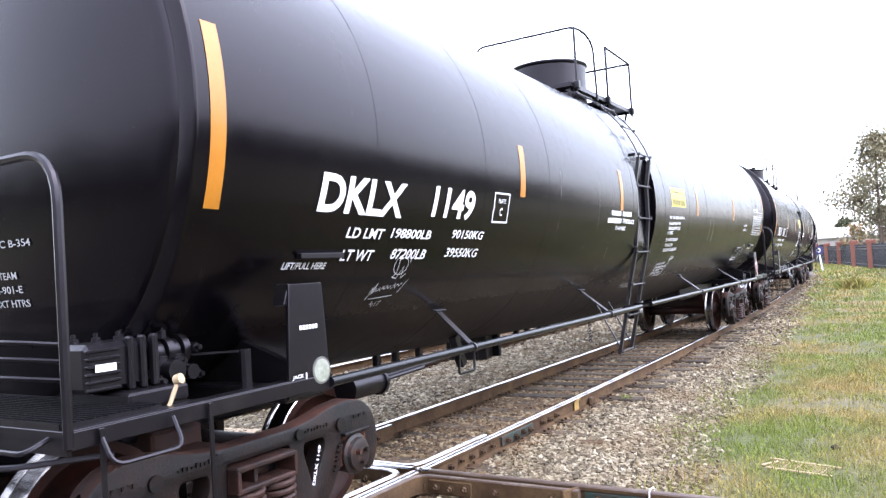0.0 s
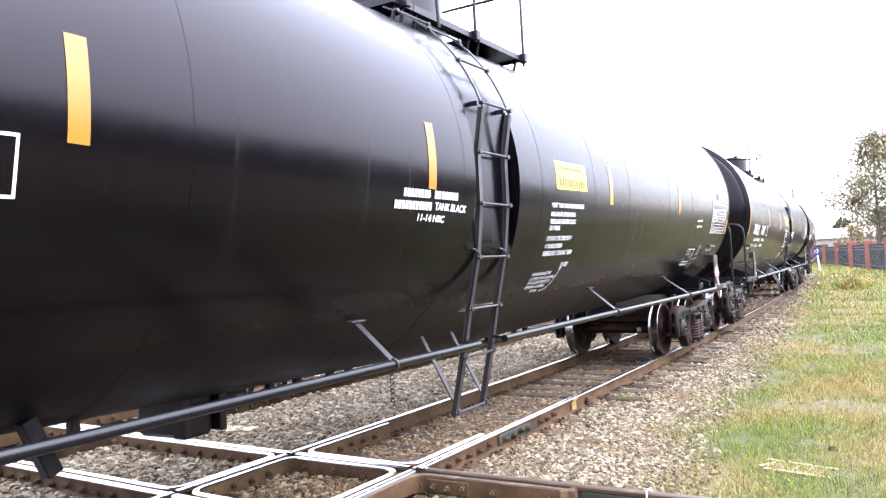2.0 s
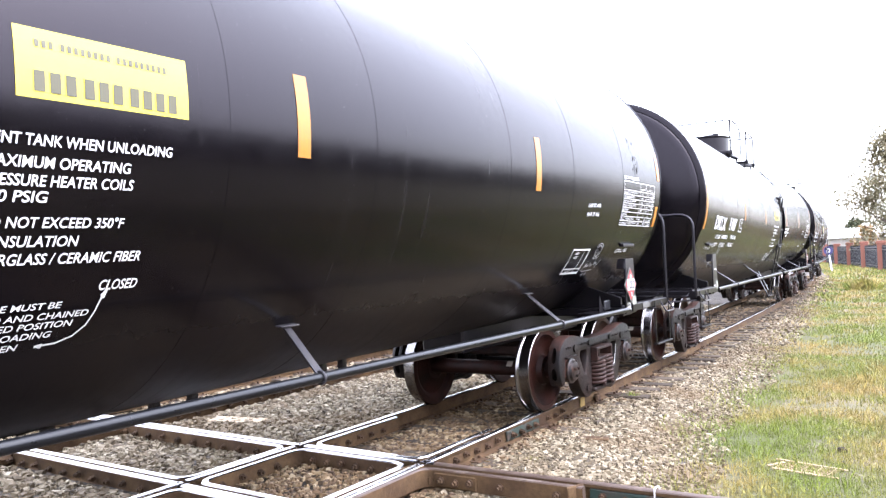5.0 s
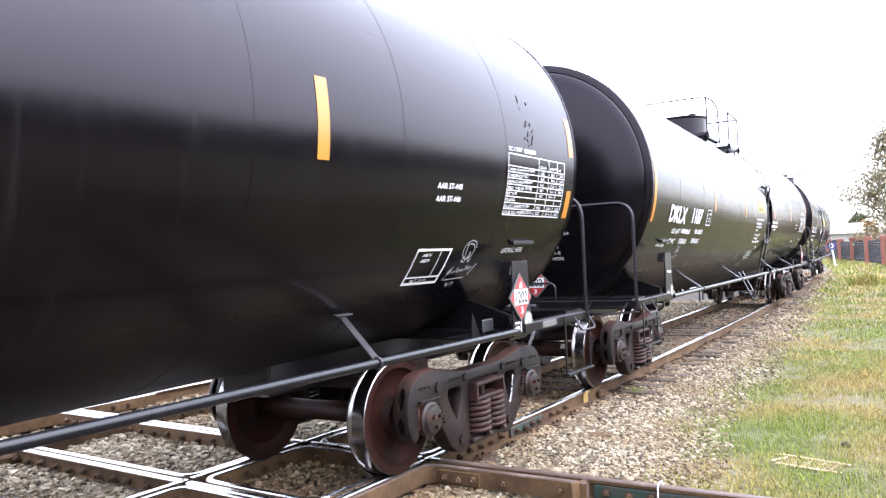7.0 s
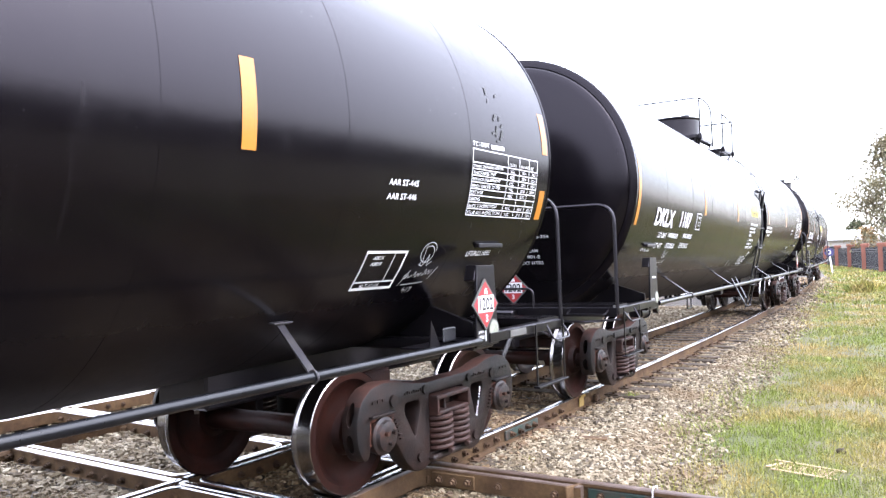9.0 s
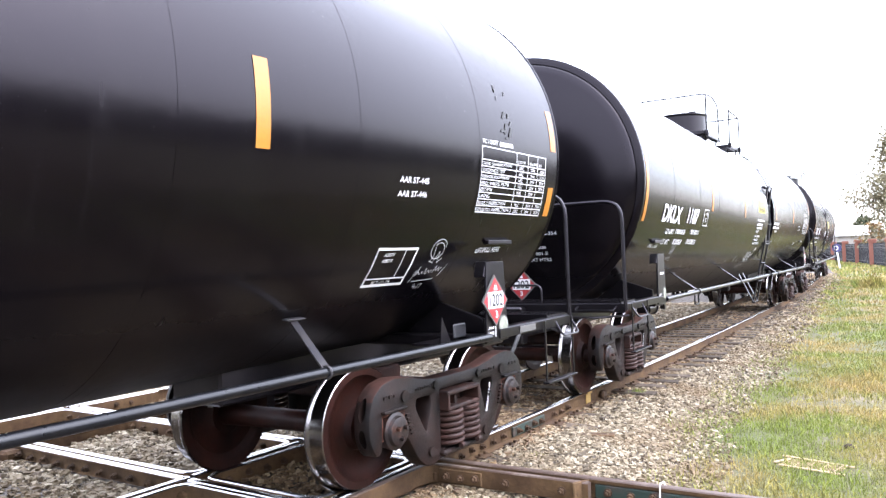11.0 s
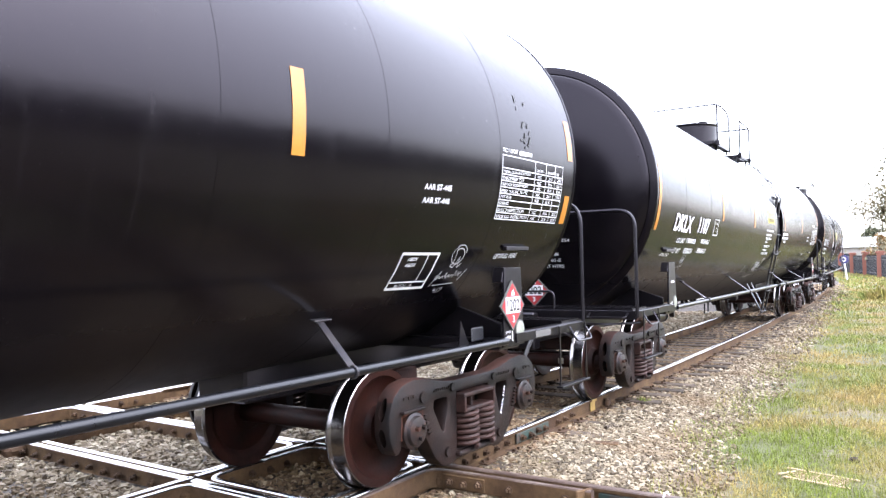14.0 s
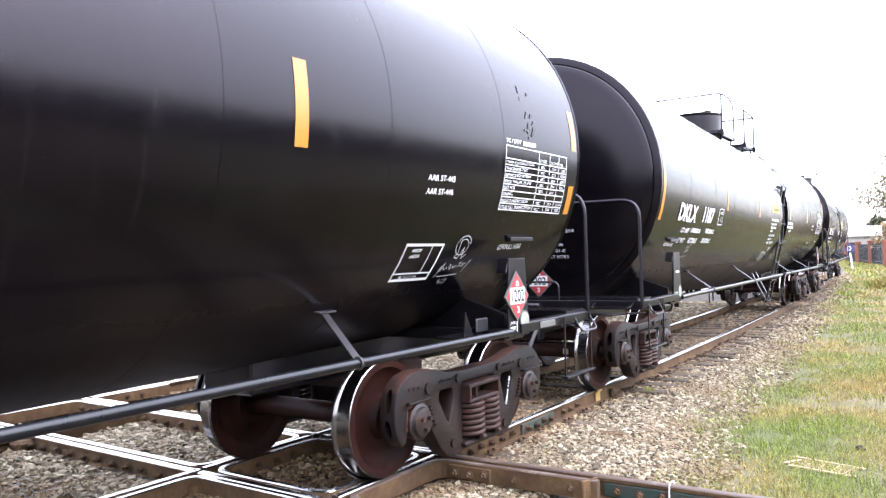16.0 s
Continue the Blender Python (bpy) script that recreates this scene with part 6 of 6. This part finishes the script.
bmesh.ops.create_icosphere(bm, subdivisions=2, radius=1, matrix=Matrix.Diagonal((0.05, 0.04, 0.035, 1)))
ob = new("grey_rock", finish(bm, "grey_rock", M_TIE))
ob.matrix_basis = pose(2.95, 2.75, ground_z(2.95, 2.75) + 0.02, 0, 0, 30)
tagged(ob, "small grey rock lying in the grass", "rock")

# ---- distance: fence, sign, trees, building ----
def pier(x, y, h):
    e = new("brick_pier")
    e.location = (x, y, ground_z(x, y) - 0.05)
    bm = bmesh.new()
    box(bm, -0.28, 0.28, -0.28, 0.28, 0, h - 0.2, 0.01)
    part("shaft", bm, M_BRICK, e)
    bm = bmesh.new()
    box(bm, -0.36, 0.36, -0.36, 0.36, h - 0.2, h - 0.08, 0.01)
    box(bm, -0.31, 0.31, -0.31, 0.31, h - 0.08, h, 0.02)
    part("cap", bm, M_BRICK, e)
    tagged(e, "red brick fence pier with a corbelled cap", "fence pier", "brick piers of the fence")


FENCE = [(-9.5, 108.0), (-7.1, 98.0), (-4.95, 88.5), (-3.0, 79.5), (-1.2, 71.0), (0.5, 62.6), (2.1, 54.5), (3.6, 46.5)]
for x, y in FENCE:
    pier(x, y, 2.35)
for (xa, ya), (xb, yb) in zip(FENCE, FENCE[1:]):
    e = new("iron_fence_panel")
    a, b = Vector((xa, ya, 0)), Vector((xb, yb, 0))
    l = (b - a).length
    e.matrix_basis = Matrix.Translation((*((a + b) / 2).xy, ground_z((xa + xb) / 2, (ya + yb) / 2))) @ pose(0, 0, 0, 0, 0, math.degrees(math.atan2(yb - ya, xb - xa)))
    bm = bmesh.new()
    for z in (0.3, 1.55, 1.75):
        box(bm, -l / 2 + 0.29, l / 2 - 0.29, -0.025, 0.025, z, z + 0.05)
    part("fence_rail", bm, M_FENCE, e)
    n = int(l / 0.13)
    bm = bmesh.new()
    for i in range(n):
        x = -l / 2 + 0.35 + (l - 0.7) * i / (n - 1)
        box(bm, x - 0.016, x + 0.016, -0.016, 0.016, 0.08, 1.95)
    ob = part("picket", bm, M_FENCE, e)
    ob["kind"] = "stuff"
    tagged(e, "dark iron picket panel between brick piers", "fence", "fence panels")

e = new("track_sign")
e.location = (-2.9, 61.0, ground_z(-2.9, 61.0))
bm = bmesh.new()
box(bm, -0.06, 0.06, -0.05, 0.05, 0, 1.4, 0.01, Matrix.Rotation(radians(-7), 4, "Y"))
part("post", bm, M_WHITE, e)
bm = bmesh.new()
rod(bm, (-0.1, -0.09, 1.65), (-0.1, -0.06, 1.65), 0.33, 32)
disc = part("disc", bm, M_BLUE, e, "dark blue round sign disc")
bm = lettering("D", 0, 0.04)
for v in bm.verts:
    v.co = (-0.1 - 0.13 + 0.27 * v.co.x, -0.1, 1.65 - 0.18 + 0.36 * v.co.y)
part("lettering", bm, M_WHITE, disc, "white letter", False)
tagged(e, "round blue track sign on a leaning white post", "sign")


def tree(name, x, y, h, crown, n, leaf, mat, seed, label, base=0.25, narrow=0.7):
    rnd = random.Random(seed)
    e = new(name)
    e.location = (x, y, ground_z(x, y))
    bm = bmesh.new()
    r0 = h * 0.018
    pts = [Vector((0.1 * noise.noise(Vector((seed, i, 0))) * i, 0.1 * noise.noise(Vector((i, seed, 3))) * i, h * 0.95 * i / 8)) for i in range(9)]
    for i in range(8):
        rod(bm, pts[i], pts[i + 1], r0 * (1 - i / 9), 8, r0 * (1 - (i + 1) / 9))
    tips = []
    for i in range(34):
        k = rnd.uniform(base, 0.95)
        p = pts[int(k * 8)].lerp(pts[min(8, int(k * 8) + 1)], k * 8 % 1)
        a = rnd.uniform(0, 6.3)
        reach = crown * (1 - ((k - base) / (1.05 - base)) ** 1.3) ** narrow * rnd.uniform(0.6, 1.1)
        q = p + Vector((math.cos(a) * reach, math.sin(a) * reach, reach * rnd.uniform(0.2, 0.7)))
        rod(bm, p, q, r0 * 0.35 * (1.1 - k), 5, 0.008)
        tips += [p.lerp(q, u) for u in (0.35, 0.55, 0.75, 0.9, 1.0)]
        for _ in range(3):
            m = p.lerp(q, rnd.uniform(0.4, 0.9))
            w = m + Vector((rnd.uniform(-1, 1), rnd.uniform(-1, 1), rnd.uniform(0, 1))) * reach * 0.35
            rod(bm, m, w, 0.012, 4, 0.004)
            tips += [m.lerp(w, 0.6), w]
    part("trunk", bm, M_BARK, e)
    out = []
    for _ in range(n):
        c = rnd.choice(tips)
        p = c + Vector((rnd.gauss(0, 1), rnd.gauss(0, 1), rnd.gauss(0, 0.8))) * crown * 0.11
        s = leaf * rnd.uniform(0.5, 1.3)
        out.append((p.x, p.y, p.z, s, s, s, rnd.uniform(0, 6.3), rnd.uniform(-1.5, 1.5)))
    v = [(-0.5, -1, 0), (0.5, -0.8, 0.1), (0.7, 0.3, 0.0), (0.0, 1.0, -0.1), (-0.6, 0.4, 0.1)]
    ob = scatter_mesh("crown", v, [(0, 1, 2), (0, 2, 3), (0, 3, 4)], out, mat)
    ob.parent = e
    tagged(e, label, "tree", "trees in the distance")


tree("autumn_tree", 0.7, 77.0, 12.6, 5.6, 15000, 0.12, M_LEAF, 4, "thinning olive-brown autumn tree behind the fence", 0.05, 0.9)
tree("autumn_tree", 5.2, 84.0, 11.0, 3.8, 6000, 0.13, M_LEAF, 9, "olive-brown autumn tree behind the fence", 0.12, 0.8)
tree("golden_tree", -2.2, 90.0, 4.2, 1.9, 1500, 0.13, M_LEAFGOLD, 6, "small golden-leaved tree beside the building", 0.15)
tree("dark_tree", -6.5, 138.0, 6.6, 3.2, 2200, 0.2, M_LEAFGREEN, 12, "dark distant tree behind the building", 0.1)
tree("dark_tree", -1.5, 140.0, 8.0, 4.0, 2600, 0.2, M_LEAFGREEN, 15, "dark distant tree behind the building", 0.1)

e = new("low_building")
e.location = (-5.0, 112.0, -0.2)
bm = bmesh.new()
box(bm, -9, 7, 0, 9, 0, 3.0, 0.02)
part("wall", bm, M_WALL, e)
bm = bmesh.new()
for z, o in ((3.0, 0.5), (3.12, 0.2)):
    box(bm, -9 - o, 7 + o, -o, 9 + o, z, z + 0.14, 0.02)
vs = [bm.verts.new(p) for p in ((-9.4, -0.4, 3.2), (7.4, -0.4, 3.2), (7.4, 9.4, 4.4), (-9.4, 9.4, 4.4))]
vt = [bm.verts.new(v.co + Vector((0, 0, 0.12))) for v in vs]
bm.faces.new(vt)
bm.faces.new(vs[::-1])
for i in range(4):
    bm.faces.new((vs[i], vs[(i + 1) % 4], vt[(i + 1) % 4], vt[i]))
part("roof", bm, M_SHEET, e, "pale sheet-metal roof")
for x in (-6, -3, 0, 3):
    bm = bmesh.new()
    box(bm, x - 0.7, x + 0.7, -0.04, 0.04, 1.0, 2.2, 0.01)
    part("window", bm, M_GLASSDARK, e)
tagged(e, "low grey building with a pale sheet roof", "building")


def far_wood():
    """The wood that closes the place behind the camera."""
    rnd = random.Random(31)
    out = []
    for _ in range(9000):
        y = rnd.uniform(-70, 75)
        x = 27 + 3 * noise.noise(Vector((y * 0.1, 0, 0))) + rnd.uniform(0, 7)
        top = 6.2 + 2.4 * noise.noise(Vector((y * 0.13, 5, 0))) + 1.2 * noise.noise(Vector((y * 0.5, 2, 0)))
        z = top * rnd.random() ** 0.8
        s = rnd.uniform(0.35, 0.9)
        out.append((x, y, z, s, s, s, rnd.uniform(0, 6.3), rnd.uniform(-1.5, 1.5)))
    for _ in range(6000):
        x = rnd.uniform(-75, 32)
        y = -42 + 3 * noise.noise(Vector((x * 0.1, 8, 0))) - rnd.uniform(0, 7)
        z = (7.5 + 2.6 * noise.noise(Vector((x * 0.13, 3, 0)))) * rnd.random() ** 0.8
        s = rnd.uniform(0.4, 1.0)
        out.append((x, y, z, s, s, s, rnd.uniform(0, 6.3), rnd.uniform(-1.5, 1.5)))
    v = [(-0.5, -1, 0), (0.5, -0.8, 0.1), (0.7, 0.3, 0.0), (0.0, 1.0, -0.1), (-0.6, 0.4, 0.1)]
    ob = scatter_mesh("far_wood", v, [(0, 1, 2), (0, 2, 3), (0, 3, 4)], out, M_WOOD)
    tagged(ob, "dark belt of trees closing the open side", "wood", kind="stuff")


far_wood()


def motions():
    steps = [0.25 * i for i in range(37)] + [9.5 + 0.5 * i for i in range(14)]
    for i, car in enumerate(cars):
        walk(car, [(t, car_pose(i, roll_at(t))) for t in steps])
        for ws in [o for o in car.children if o.name.startswith("wheelset")]:
            x, y, z = ws.location
            walk(ws, [(t, pose(x, y, z, -math.degrees(roll_at(t) / WHEEL_R))) for t in steps])


motions()
